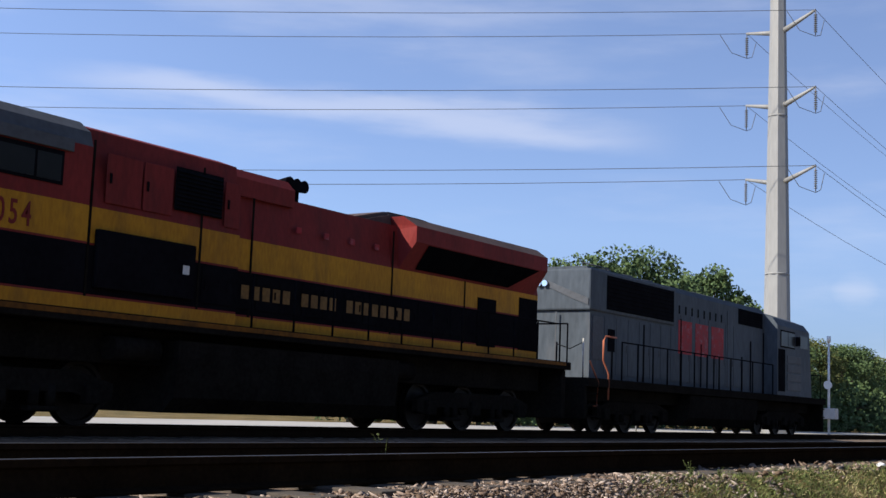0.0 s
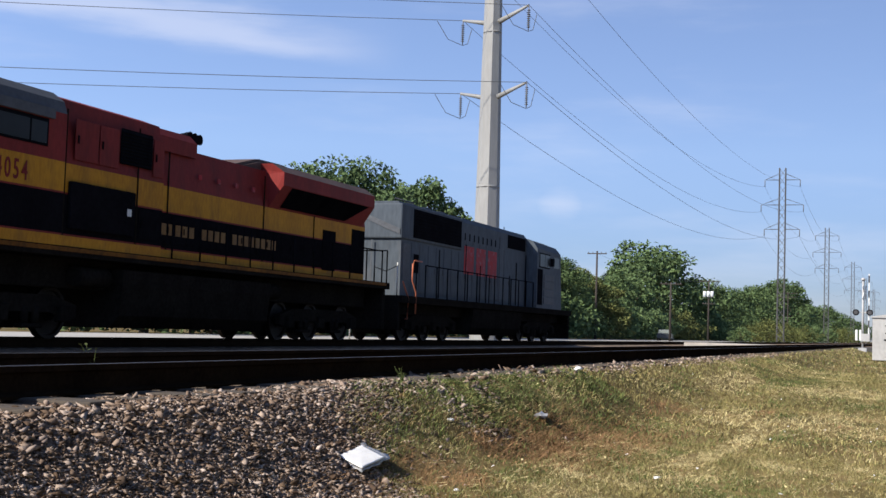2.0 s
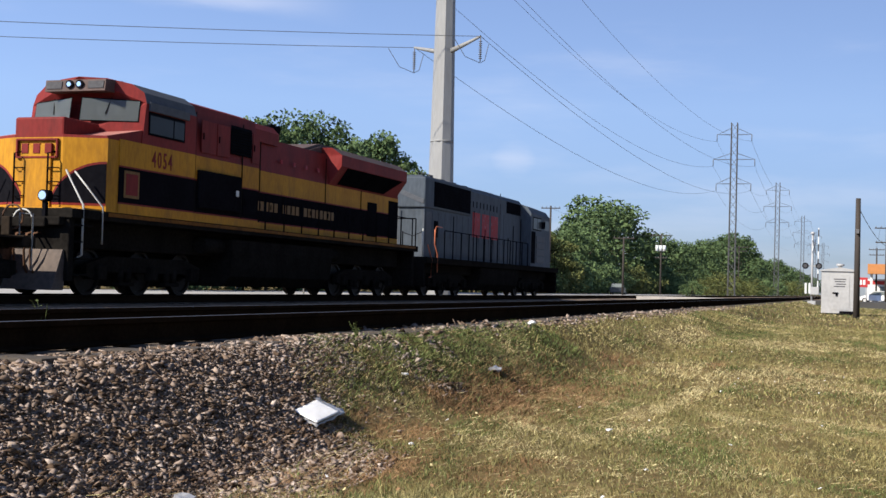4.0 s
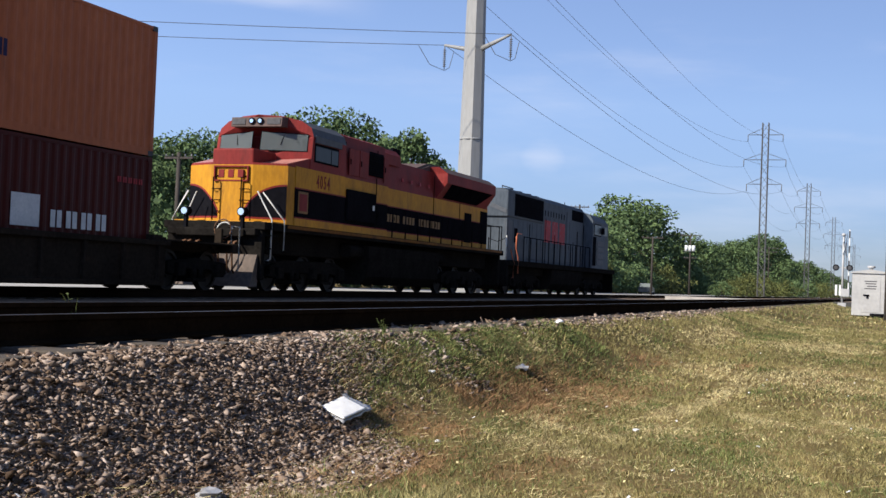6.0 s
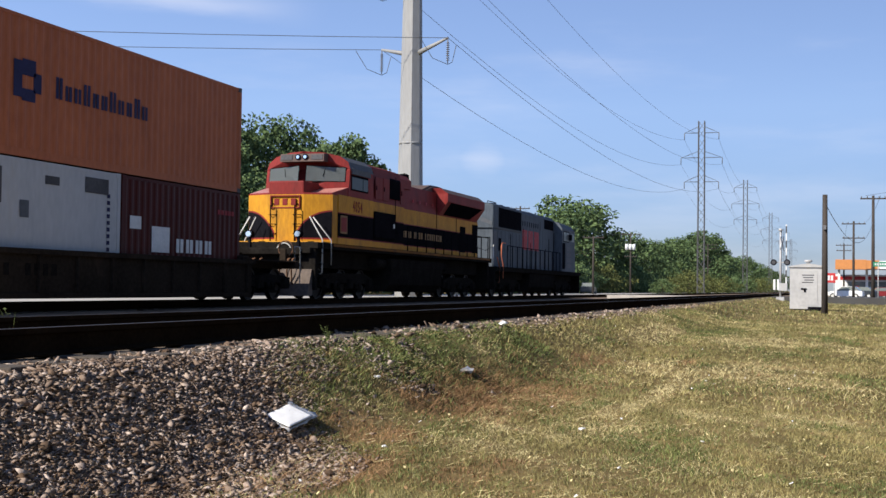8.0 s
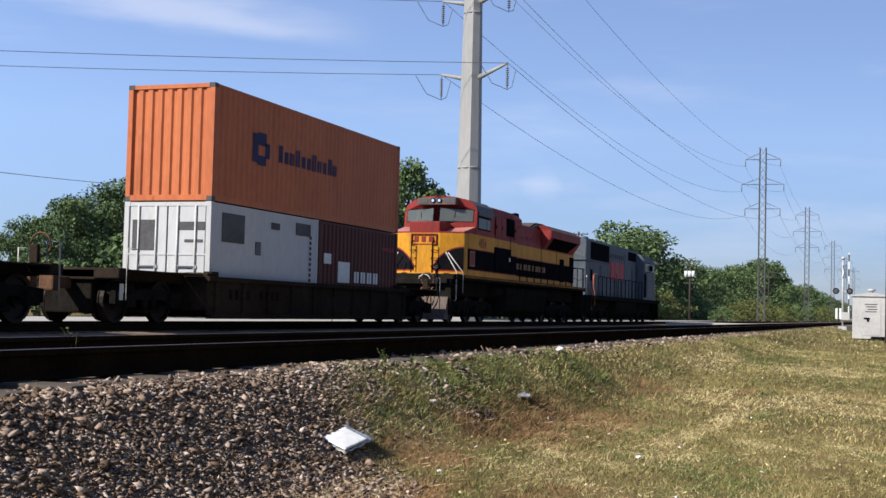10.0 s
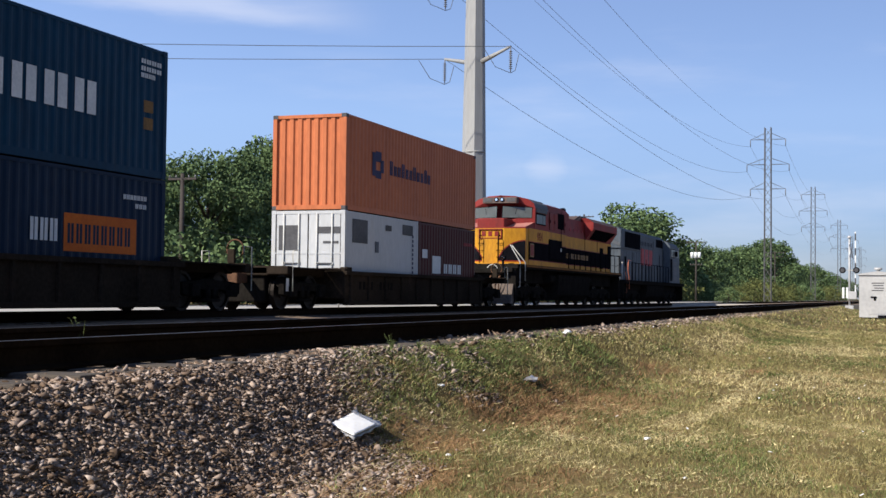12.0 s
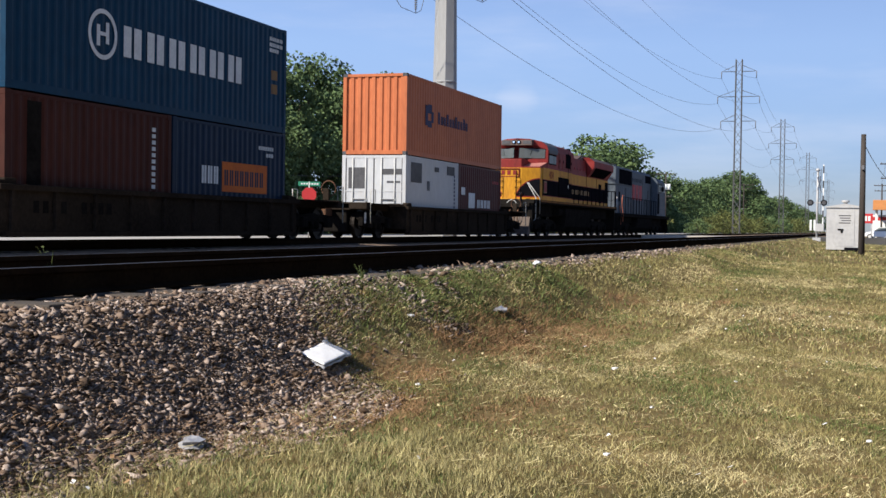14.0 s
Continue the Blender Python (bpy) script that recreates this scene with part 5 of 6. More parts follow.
def leaf_cloud(rng, clumps, count, size):
    """Small bent leaf sprays scattered through clumps (centre, radii)."""
    vol = np.array([c[1][0] * c[1][1] * c[1][2] for c in clumps]) ** 0.67
    pick = rng.choice(len(clumps), count, p=vol / vol.sum())
    cen = np.array([c[0] for c in clumps])[pick]
    rad = np.array([c[1] for c in clumps])[pick]
    d = rng.normal(size=(count, 3))
    d /= np.linalg.norm(d, axis=1)[:, None]
    q = rng.uniform(0.06, 1.0, count)[:, None] ** 0.55 * 1.04
    p = cen + d * rad * q
    a = rng.normal(size=(count, 3)) + d * 0.6
    a /= np.linalg.norm(a, axis=1)[:, None]
    b = np.cross(a, rng.normal(size=(count, 3)))
    b /= np.linalg.norm(b, axis=1)[:, None]
    s = (size * rng.uniform(0.55, 1.35, count))[:, None]
    droop = np.zeros((count, 3))
    droop[:, 2] = -0.25
    v = np.stack([p - a * s * 0.5, p + b * s * 0.3, p + a * s * 0.55 + droop * s, p - b * s * 0.3], 1).reshape(-1, 3)
    f = np.arange(count * 4).reshape(-1, 4)
    return v, f


def build_tree(seed, height, spread, leaves, size, mtl, stem=0.25, label="", name="tree"):
    rng = np.random.default_rng(seed)
    rnd = random.Random(seed)
    tree = empty(name, None, label, "tree" if name == "tree" else "bush", "trees beyond the road")
    bm = bmesh.new()
    lean = Vector((rnd.uniform(-0.3, 0.3), rnd.uniform(-0.3, 0.3), 0))
    top = Vector((0, 0, height * 0.72)) + lean
    r0 = height * 0.022
    add_tube(bm, [(0, 0, -0.3), (lean.x * 0.2, lean.y * 0.2, height * 0.25), (lean.x * 0.6, lean.y * 0.6, height * 0.5), top], [r0 * 1.25, r0, r0 * 0.65, r0 * 0.25], 8)
    part("trunk", bm, M_bark, tree)
    clumps = []
    k = 11
    for i in range(k):
        a = 2 * math.pi * (i * 0.382) + rnd.uniform(-0.4, 0.4)
        u = stem + (1 - stem) * ((i + 0.5) / k) ** 0.85
        reach = spread * (math.sin(math.pi * min(1.0, 0.18 + 0.80 * (u - stem) / (1 - stem))) ** 0.7) * rnd.uniform(0.45, 0.85)
        c = Vector((math.cos(a) * reach, math.sin(a) * reach, height * u * 0.93))
        r = spread * rnd.uniform(0.30, 0.46)
        clumps.append((tuple(c), (r, r, r * rnd.uniform(0.65, 0.9))))
        start = Vector((lean.x * u, lean.y * u, height * min(0.66, u * 0.62)))
        bm = tube([start, start.lerp(c, 0.5) + Vector((0, 0, 0.2)), c], [r0 * 0.45, r0 * 0.28, r0 * 0.1], 6)
        part("limb", bm, M_bark, tree)
        for _ in range(3):
            o = Vector((rnd.gauss(0, 1), rnd.gauss(0, 1), rnd.gauss(0, 0.7))).normalized() * r * 0.95
            rr = r * rnd.uniform(0.3, 0.55)
            clumps.append((tuple(c + o), (rr, rr, rr * 0.8)))
    v, f = leaf_cloud(rng, clumps, leaves, size)
    low = v[:, 2] < 0.1
    v[low, 2] = 0.1 + np.abs(v[low, 2]) * 0.2
    crown = raw_mesh("crown", v, f, mtl)
    crown.parent = tree
    return tree


def place(x, y, s, turn, wide=1.0):
    return Matrix.Translation((x, y, ground_z(x, y))) @ pose(0, 0, 0, 0, 0, turn) @ Matrix.Diagonal((s * wide, s * wide, s, 1))


def build_trees():
    kinds = [
        build_tree(3, 13.0, 5.2, 14500, 0.32, M_leaf, 0.2, "full green broadleaf tree beyond the road"),
        build_tree(7, 13.0, 4.2, 13000, 0.32, M_leaf, 0.28, "narrow green broadleaf tree with gaps in its crown"),
        build_tree(11, 13.0, 6.4, 15500, 0.33, M_leaf_dark, 0.12, "wide dark green broadleaf tree beyond the road"),
        build_tree(19, 13.0, 5.4, 13500, 0.32, M_leaf_dry, 0.15, "broadleaf tree with yellowing leaves beyond the road"),
        build_tree(37, 13.0, 5.6, 4300, 0.50, M_leaf, 0.15, "distant green broadleaf tree along the line"),
        build_tree(43, 13.0, 6.2, 4600, 0.52, M_leaf_dark, 0.12, "distant dark green broadleaf tree along the line"),
    ]
    bushes = [
        build_tree(23, 4.0, 3.0, 1400, 0.36, M_leaf, 0.05, "low green bush at the foot of the trees", "bush"),
        build_tree(29, 4.0, 3.4, 1400, 0.36, M_leaf_dry, 0.05, "low yellowing bush at the foot of the trees", "bush"),
        build_tree(31, 4.0, 3.2, 1400, 0.36, M_leaf_dark, 0.05, "low dark green bush at the foot of the trees", "bush"),
    ]
    rnd = random.Random(5)
    spots = [(55, 42, 5.0, 2), (59, 43, 6.4, 0), (63, 42, 7.6, 2), (67, 43, 8.6, 0), (71.5, 42, 9.4, 2), (76, 43, 10.2, 2), (81, 42, 11.2, 0), (85.5, 43, 12.4, 0), (91, 42.5, 13.6, 2), (97, 43, 12.4, 1), (103.5, 43, 13.3, 1), (110.5, 43, 14.6, 1), (118, 43, 12.2, 0),
             (127, 45, 10.4, 2), (135, 42, 9.6, 3), (143, 41, 9.4, 2), (152, 43, 10.0, 0), (161, 41, 9.0, 3), (171, 43, 8.8, 2), (182, 42, 9.4, 0), (193, 43, 10.2, 2), (206, 44, 12.0, 0), (219, 45, 15.2, 2), (233, 46, 18.4, 0), (246, 46, 17.0, 2), (262, 43, 11.0, 0), (272, 42, 12.8, 2), (288, 43, 12.2, 0), (305, 42, 12.6, 2), (322, 43, 13.0, 2), (342, 42, 13.8, 0), (362, 44, 14.0, 2), (384, 43, 16.4, 0), (408, 42, 19.4, 2), (440, 43, 20.6, 2), (476, 43, 21.4, 0), (505, 44, 15.4, 2), (545, 43, 15.6, 2), (590, 44, 16.8, 0), (640, 43, 17.8, 2), (700, 44, 17.6, 2), (770, 44, 17.6, 0), (860, 44, 17.2, 2), (960, 44, 17.2, 2), (1080, 43, 16.6, 0), (1200, 42, 16.0, 2)]
    used = set()
    for x, y, h, i in spots:
        if x > 165:
            i, h = 4 + (i == 2), h * 0.95
        wide = 1.0 if x < 125 else 1.25
        m = place(x, y, h / 12.6, rnd.uniform(0, 360), wide * rnd.uniform(0.92, 1.1))
        (copy_thing(kinds[i], m) if i in used else kinds[i]).matrix_basis = m
        used.add(i)
    x, used = 52.0, set()
    while x < 720:
        i = rnd.choice((0, 1, 2, 2, 0))
        s = rnd.uniform(0.75, 1.35) * (1.0 if x > 122 else 0.8)
        m = place(x, rnd.uniform(37.5, 40.0), s, rnd.uniform(0, 360), 1.1)
        (copy_thing(bushes[i], m) if i in used else bushes[i]).matrix_basis = m
        used.add(i)
        x += rnd.uniform(3.2, 6.0) * (1.0 if x < 260 else 1.8)
    # low shrubs between the tower's feet
    for x, y, s in ((205, 26, 0.6), (216, 25, 0.75), (233, 25, 0.95), (241, 24, 0.9), (250, 25, 0.8), (262, 24, 0.85), (300, 24, 0.9), (330, 24, 1.0), (375, 23.5, 1.0), (420, 23.5, 1.1), (480, 23.5, 1.2), (560, 23.5, 1.3)):
        m = place(x, y, s, rnd.uniform(0, 360), 1.1)
        copy_thing(bushes[rnd.choice((0, 1))], m).matrix_basis = m
    # an unseen row, added behind the camera to hold back low sky light
    for i in range(13):
        m = place(-46 + i * 8.2, -19 - 2.5 * (i % 2), rnd.uniform(1.0, 1.25), rnd.uniform(0, 360), 1.15)
        copy_thing(kinds[4 + i % 2], m).matrix_basis = m


build_trees()


# ---- crossing, signals, roadside ----
M_cabinet = mat("cabinet_aluminium", (0.46, 0.46, 0.455), (0.36, 0.36, 0.36), 0.5, metal=0.0, fine=8, coarse=1.2, dirt=(0.35, 0.34, 0.32), dirt_amount=0.1)
M_signred = mat("sign_red", (0.5, 0.03, 0.03), (0.4, 0.025, 0.025), 0.5)
M_signgreen = mat("sign_green", (0.02, 0.22, 0.12), (0.015, 0.17, 0.09), 0.5)
M_asphalt = mat("asphalt", (0.07, 0.068, 0.065), (0.045, 0.044, 0.043), 0.9, fine=20, coarse=0.6, bump=0.3)
M_gravel = mat("pale_gravel", (0.46, 0.42, 0.37), (0.33, 0.30, 0.265), 0.95, fine=9, coarse=0.5, bump=0.5)
M_shoporange = mat("shop_orange", (0.55, 0.22, 0.06), (0.45, 0.18, 0.05), 0.5)
M_shopwhite = mat("shop_white", (0.75, 0.75, 0.73), (0.66, 0.66, 0.65), 0.6)
M_tyre = mat("tyre", (0.02, 0.02, 0.02), (0.012, 0.012, 0.012), 0.85)


def build_signal_cabinet():
    x, y = 55.0, 0.95
    z = ground_z(x, y)
    c = empty("signal_cabinet", pose(x, y, z), "pale aluminium railway signal cabinet on the dry grass", "signal cabinet")
    body = part("body", box(-0.6, 0.6, -0.72, 0.72, 0.06, 1.78, 0.015), M_cabinet, c)
    part("roof", prism([(-0.78, 1.78), (0.78, 1.78), (0.78, 1.82), (0.0, 1.95), (-0.78, 1.82)], "x", -0.66, 0.66), M_cabinet, c)
    door = part("door", box(-0.615, -0.6, -0.38, 0.38, 0.2, 1.66, 0.006), M_cabinet, c)
    part("door_handle", box(-0.65, -0.612, 0.05, 0.28, 0.86, 0.92, 0.01), M_black, door)
    part("padlock", box(-0.65, -0.612, 0.08, 0.16, 0.76, 0.86, 0.01), M_black, door)
    for i in range(4):
        part("text_bar", box(-0.619, -0.614, -0.24 + 0.03 * (i % 2), 0.24 - 0.05 * (i % 3), 1.44 - i * 0.1, 1.48 - i * 0.1), M_patch, door)
    part("vent_cap", tube([(0, 0, 1.88), (0, 0, 2.0), (0, 0, 2.02), (0, 0, 2.1)], [0.08, 0.08, 0.17, 0.15], 12), M_cabinet, c)
    part("plinth", box(-0.5, 0.5, -0.55, 0.55, -0.1, 0.1), M_under, c)
    part("cable_box", box(-0.75, -0.6, -0.55, 0.0, -0.02, 0.16, 0.02), M_black, c)


def build_crossing():
    x, y = 85.0, 3.2
    z = ground_z(x, y)
    g = empty("crossing_signal", pose(x, y, z), "railway crossing mast with flashing lights and a raised gate arm", "crossing signal")
    part("mast", tube([(0, 0, 0), (0, 0, 4.5)], 0.06, 10), M_cabinet, g)
    part("base", box(-0.25, 0.25, -0.25, 0.25, -0.1, 0.2, 0.02), M_cabinet, g)
    part("gate_motor", box(-0.3, 0.3, -0.45, 0.1, 0.6, 1.1, 0.03), M_cabinet, g)
    arm = part("gate_arm", box(-0.03, 0.03, -0.40, -0.32, 1.0, 4.9, 0.006), M_lettw, g, "raised red and white gate arm")
    for i in range(4):
        part("arm_band", box(-0.034, 0.034, -0.404, -0.316, 1.5 + i * 0.95, 1.95 + i * 0.95), M_patch, arm)
    for s in (-1, 1):
        part("counterweight", box(-0.12, 0.12, 0.25 + s * 0.12 - 0.07, 0.25 + s * 0.12 + 0.07, 0.65, 1.35, 0.03), M_lettw, g, "white counterweight")
        lamp = part("lamp_hood", tube([(-0.15, s * 0.42, 2.45), (0.1, s * 0.42, 2.45)], 0.2, 14), M_black, g)
        part("lamp_lens", tube([(-0.16, s * 0.42, 2.45), (-0.15, s * 0.42, 2.45)], 0.13, 14), M_patch, lamp)
        part("crossbuck", prism([(-0.6, -0.11), (0.6, -0.11), (0.6, 0.11), (-0.6, 0.11)], "x", -0.11, -0.085), M_lettw, g).matrix_basis = pose(0, 0, 3.7, 0, 0, 78) @ pose(0, 0, 0, 45 * s, 0, 0)
    part("lamp_bar", box(-0.03, 0.03, -0.5, 0.5, 2.42, 2.48), M_cabinet, g)
    part("sign_bell", tube([(0, 0, 4.5), (0, 0, 4.65)], [0.16, 0.08], 12), M_cabinet, g)
    road = part("crossing_road", box(88, 97, -70, 3.9, -0.6, 0.06), M_asphalt)
    tagged(road, "dark asphalt crossing road beside the tracks", "road", kind="structure")
    deck = part("crossing_deck", box(88, 97, 7.0, 15.0, -0.5, 0.02), M_gravel)
    tagged(deck, "pale gravel crossing between the tracks", "road", kind="structure")
    strip = part("gravel_strip", box(18, 220, 8.6, 14.0, -0.6, -0.26), M_gravel)
    tagged(strip, "pale gravel strip between the tracks", "ground", kind="structure")


def build_wayside_signal():
    x, y = 72.0, 21.2
    g = empty("wayside_signal", pose(x, y, ground_z(x, y)), "slender pale railway signal mast with a small box", "railway signal")
    part("mast", tube([(0, 0, 0), (0, 0, 5.4)], [0.08, 0.06], 8), M_lettw, g)
    part("mast_tip", tube([(0, 0, 5.4), (0, 0, 5.75)], 0.12, 8), M_lettw, g)
    part("signal_head", tube([(-0.2, 0.0, 3.0), (0.15, 0.0, 3.0)], [0.24, 0.16], 14), M_lettw, g)
    part("relay_box", box(-0.3, 0.3, -0.45, 0.25, 1.1, 1.7, 0.02), M_cabinet, g)
    part("foot", box(-0.2, 0.2, -0.2, 0.2, -0.1, 0.25, 0.02), M_cabinet, g)


def build_street_sign():
    x, y = 57.9, 26.5
    g = empty("street_sign", pose(x, y, ground_z(x, y), 0, 0, 22), "green street name sign over a red octagonal sign", "street sign")
    part("post", tube([(0, 0, -0.1), (0, 0, 2.9)], 0.035, 8), M_galv, g)
    plate_ob = part("name_plate", box(-0.02, 0.02, -0.55, 0.55, 2.68, 2.9, 0.008), M_signgreen, g)
    for i in range(7):
        part("text_bar", box(-0.028, -0.02, -0.45 + i * 0.13, -0.37 + i * 0.13, 2.75, 2.83), M_lettw, plate_ob)
    o = [(0.38 * math.cos(math.pi * (i + 0.5) / 4), 2.25 + 0.38 * math.sin(math.pi * (i + 0.5) / 4)) for i in range(8)]
    part("stop_plate", prism(o, "x", -0.045, -0.03), M_signred, g, "red octagonal plate")


def build_car(name, mtl, x, y, turn, label):
    z = ground_z(x, y) if not (27 < y < 36) else -0.27
    car = empty(name, pose(x, y, z, 0, 0, turn), label, "car", "parked cars")
    bm = prism([(-2.2, 0.3), (2.2, 0.3), (2.25, 0.7), (1.5, 0.92), (0.9, 1.0), (-1.4, 1.0), (-2.2, 0.95)], "y", -0.88, 0.88)
    bmesh.ops.bevel(bm, geom=bm.edges[:], offset=0.06, segments=2, affect="EDGES")
    part("body", bm, mtl, car)
    bm = prism([(-1.9, 0.98), (1.0, 0.98), (0.3, 1.46), (-1.3, 1.48)], "y", -0.76, 0.76)
    bmesh.ops.bevel(bm, geom=bm.edges[:], offset=0.05, segments=2, affect="EDGES")
    part("cabin", bm, M_glass, car)
    part("roof", box(-1.25, 0.25, -0.7, 0.7, 1.46, 1.51, 0.02), mtl, car)
    for wx in (-1.4, 1.4):
        for s in (-1, 1):
            w = part("wheel", tube([(wx, s * 0.72, 0.33), (wx, s * 0.9, 0.33)], 0.33, 16), M_tyre, car)
            part("rim", tube([(wx, s * 0.9, 0.33), (wx, s * 0.91, 0.33)], 0.2, 12), M_galv, w)


def build_shops():
    g = empty("filling_station", pose(222, -6.5, ground_z(222, -6.5)), "low filling station with an orange and white canopy", "building")
    part("canopy", box(-5, 5, -9.0, -0.8, 4.6, 5.9, 0.03), M_shopwhite, g)
    part("canopy_fascia", box(-5.06, -5.0, 1.2, 6.0, 4.5, 6.1, 0.02), M_shoporange, g, "orange fascia")
    part("canopy_orange", box(-5, 5, -0.8, 6.0, 4.6, 6.0, 0.03), M_shoporange, g)
    part("green_band", box(-5.07, -5.0, -8.6, -1.4, 5.2, 5.7, 0.01), M_signgreen, g)
    for y in (-8.2, -3.5, 1.0, 5.4):
        part("canopy_post", box(-0.2, 0.2, y - 0.2, y + 0.2, 0, 4.6, 0.02), M_shopwhite, g)
    shop = part("shop", box(6, 16, -9, 6, 0, 3.8, 0.04), M_shopwhite, g)
    part("shop_window", box(5.95, 6.0, -7, 4, 0.9, 2.6, 0.01), M_glass, shop)
    part("shop_band", box(5.93, 5.995, -9, 6, 2.9, 3.5, 0.01), M_signred, shop)
    for y in (-4.5, 2.5):
        pump = part("pump", box(-0.4, 0.4, y - 0.3, y + 0.3, 0, 1.9, 0.04), M_signred, g)
        part("pump_face", box(-0.42, -0.4, y - 0.22, y + 0.22, 1.0, 1.6, 0.01), M_lettw, pump)
    s = empty("price_sign", pose(165, 0.35, ground_z(165, 0.35)), "red and white roadside price sign on two posts", "sign")
    board = part("board", box(-0.12, 0.12, -0.75, 0.75, 1.9, 3.1, 0.02), M_signred, s)
    for y in (-0.35, 0.05, 0.45):
        part("digit_bar", box(-0.13, -0.12, y - 0.12, y + 0.16, 2.2, 2.8), M_lettw, board)
    for y in (-0.6, 0.6):
        part("sign_post", tube([(0, y, -0.1), (0, y, 1.9)], 0.06, 8), M_cabinet, s)
    gs = empty("road_sign", pose(112.6, -3.9, ground_z(112.6, -3.9)), "green road name sign fixed beside a wooden pole", "street sign")
    b = part("name_plate", box(-0.02, 0.02, -0.75, 0.6, 3.0, 3.4, 0.01), M_signgreen, gs)
    for i in range(6):
        part("text_bar", box(-0.028, -0.02, -0.6 + i * 0.19, -0.48 + i * 0.19, 3.12, 3.28), M_lettw, b)
    part("post", tube([(0, 0.2, -0.1), (0, 0.2, 3.4)], 0.04, 8), M_cabinet, gs)
    lot = part("parking_lot", box(150, 260, -60, -1.2, -0.7, -0.18), M_asphalt)
    tagged(lot, "grey asphalt forecourt of the shops", "road", kind="structure")
    M_carw = mat("car_white", (0.75, 0.75, 0.75), (0.68, 0.68, 0.68), 0.3)
    M_carr = mat("car_dark_red", (0.22, 0.02, 0.02), (0.18, 0.015, 0.015), 0.3)
    M_carb = mat("car_dark", (0.03, 0.035, 0.045), (0.02, 0.025, 0.03), 0.3)
    for nm, m, x, y, t, lab in (("parked_car", M_carw, 168, -1.6, 80, "white car parked by the filling station"), ("parked_car", M_carb, 178, -3.6, 70, "dark car parked by the filling station"), ("parked_car", M_carr, 184, -6.2, 95, "dark red car parked by the filling station"), ("parked_car", M_carw, 190, -8.4, 90, "white car parked by the filling station"), ("parked_car", M_carb, 170, 31.5, 5, "dark car standing on the concrete road")):
        build_car(nm, m, x, y, t, lab)


build_signal_cabinet()
build_crossing()
build_wayside_signal()
build_street_sign()
build_shops()


# ---- ballast stones, grass, litter ----
def build_stones():
    """Loose angular ballast, thickest on the near shoulder."""
    rng = np.random.default_rng(41)
    base = []
    for k in range(16):
        bm = bmesh.new()
        r = np.random.default_rng(100 + k)
        flat = r.uniform(0.2, 0.48)
        for q in r.uniform(-1, 1, size=(7, 3)):
            q = q / np.linalg.norm(q) ** 0.4
            bm.verts.new((q[0] * 1.25, q[1] * 0.9, q[2] * flat))
        bmesh.ops.convex_hull(bm, input=bm.verts[:])
        bmesh.ops.triangulate(bm, faces=bm.faces[:])
        bm.verts.index_update()
        used = [v for v in bm.verts if v.link_faces]
        idx = {v: i for i, v in enumerate(used)}
        base.append((np.array([v.co[:] for v in used]), np.array([[idx[v] for v in f.verts] for f in bm.faces])))
        bm.free()

    def scatter(count, x0, x1, y0, y1, size, keep):
        out = []
        while len(out) < count:
            x, y = rng.uniform(x0, x1), rng.uniform(y0, y1)
            if keep(x, y):
                out.append((x, y, ground_z(x, y), size * min(rng.lognormal(0, 0.38), 2.3)))
        return out

    def shoulder(x, y):
        e = ballast_edge(x)
        return y > e - (0.05 if rng.uniform() < 0.8 else 0.24) * rng.exponential(1.0)

    spots = scatter(56000, 3.1, 10.6, 2.6, 4.3, 0.0140, shoulder)
    spots += scatter(14000, 3.1, 10.6, 2.6, 4.3, 0.0225, shoulder)
    spots += scatter(6500, -5.0, 3.1, 2.7, 4.5, 0.024, shoulder)
    spots += scatter(5000, 11.0, 40.0, 3.7, 4.5, 0.032, shoulder)
    spots += scatter(2600, 3.0, 20.0, 4.6, 6.6, 0.034, lambda x, y: abs(y - 4.55) > 0.1 and abs(y - 6.05) > 0.1)
    spots += scatter(600, 8.0, 12.5, 3.0, 4.2, 0.024, lambda x, y: noise.noise((x * 1.3, y * 1.6, 8)) > 0.22)
    spots += scatter(9000, 3.6, 9.0, 2.4, 3.9, 0.0155, lambda x, y: -0.26 < y - ballast_edge(x) < 0.3)
    vs, fs, n = [], [], 0
    for x, y, z, s in spots:
        bv, bf = base[rng.integers(len(base))]
        e = Euler((rng.normal(0, 0.36), rng.normal(0, 0.36), rng.uniform(0, 6.3))).to_matrix()
        v = (bv * s) @ np.array(e).T + np.array((x, y, z + s * rng.uniform(-0.3, 0.25)))
        vs.append(v)
        fs.append(bf + n)
        n += len(v)
    ob = raw_mesh("ballast_stones", np.concatenate(vs), np.concatenate(fs), M_stone)
    tagged(ob, "loose grey-brown crushed stone ballast", "gravel", kind="stuff")


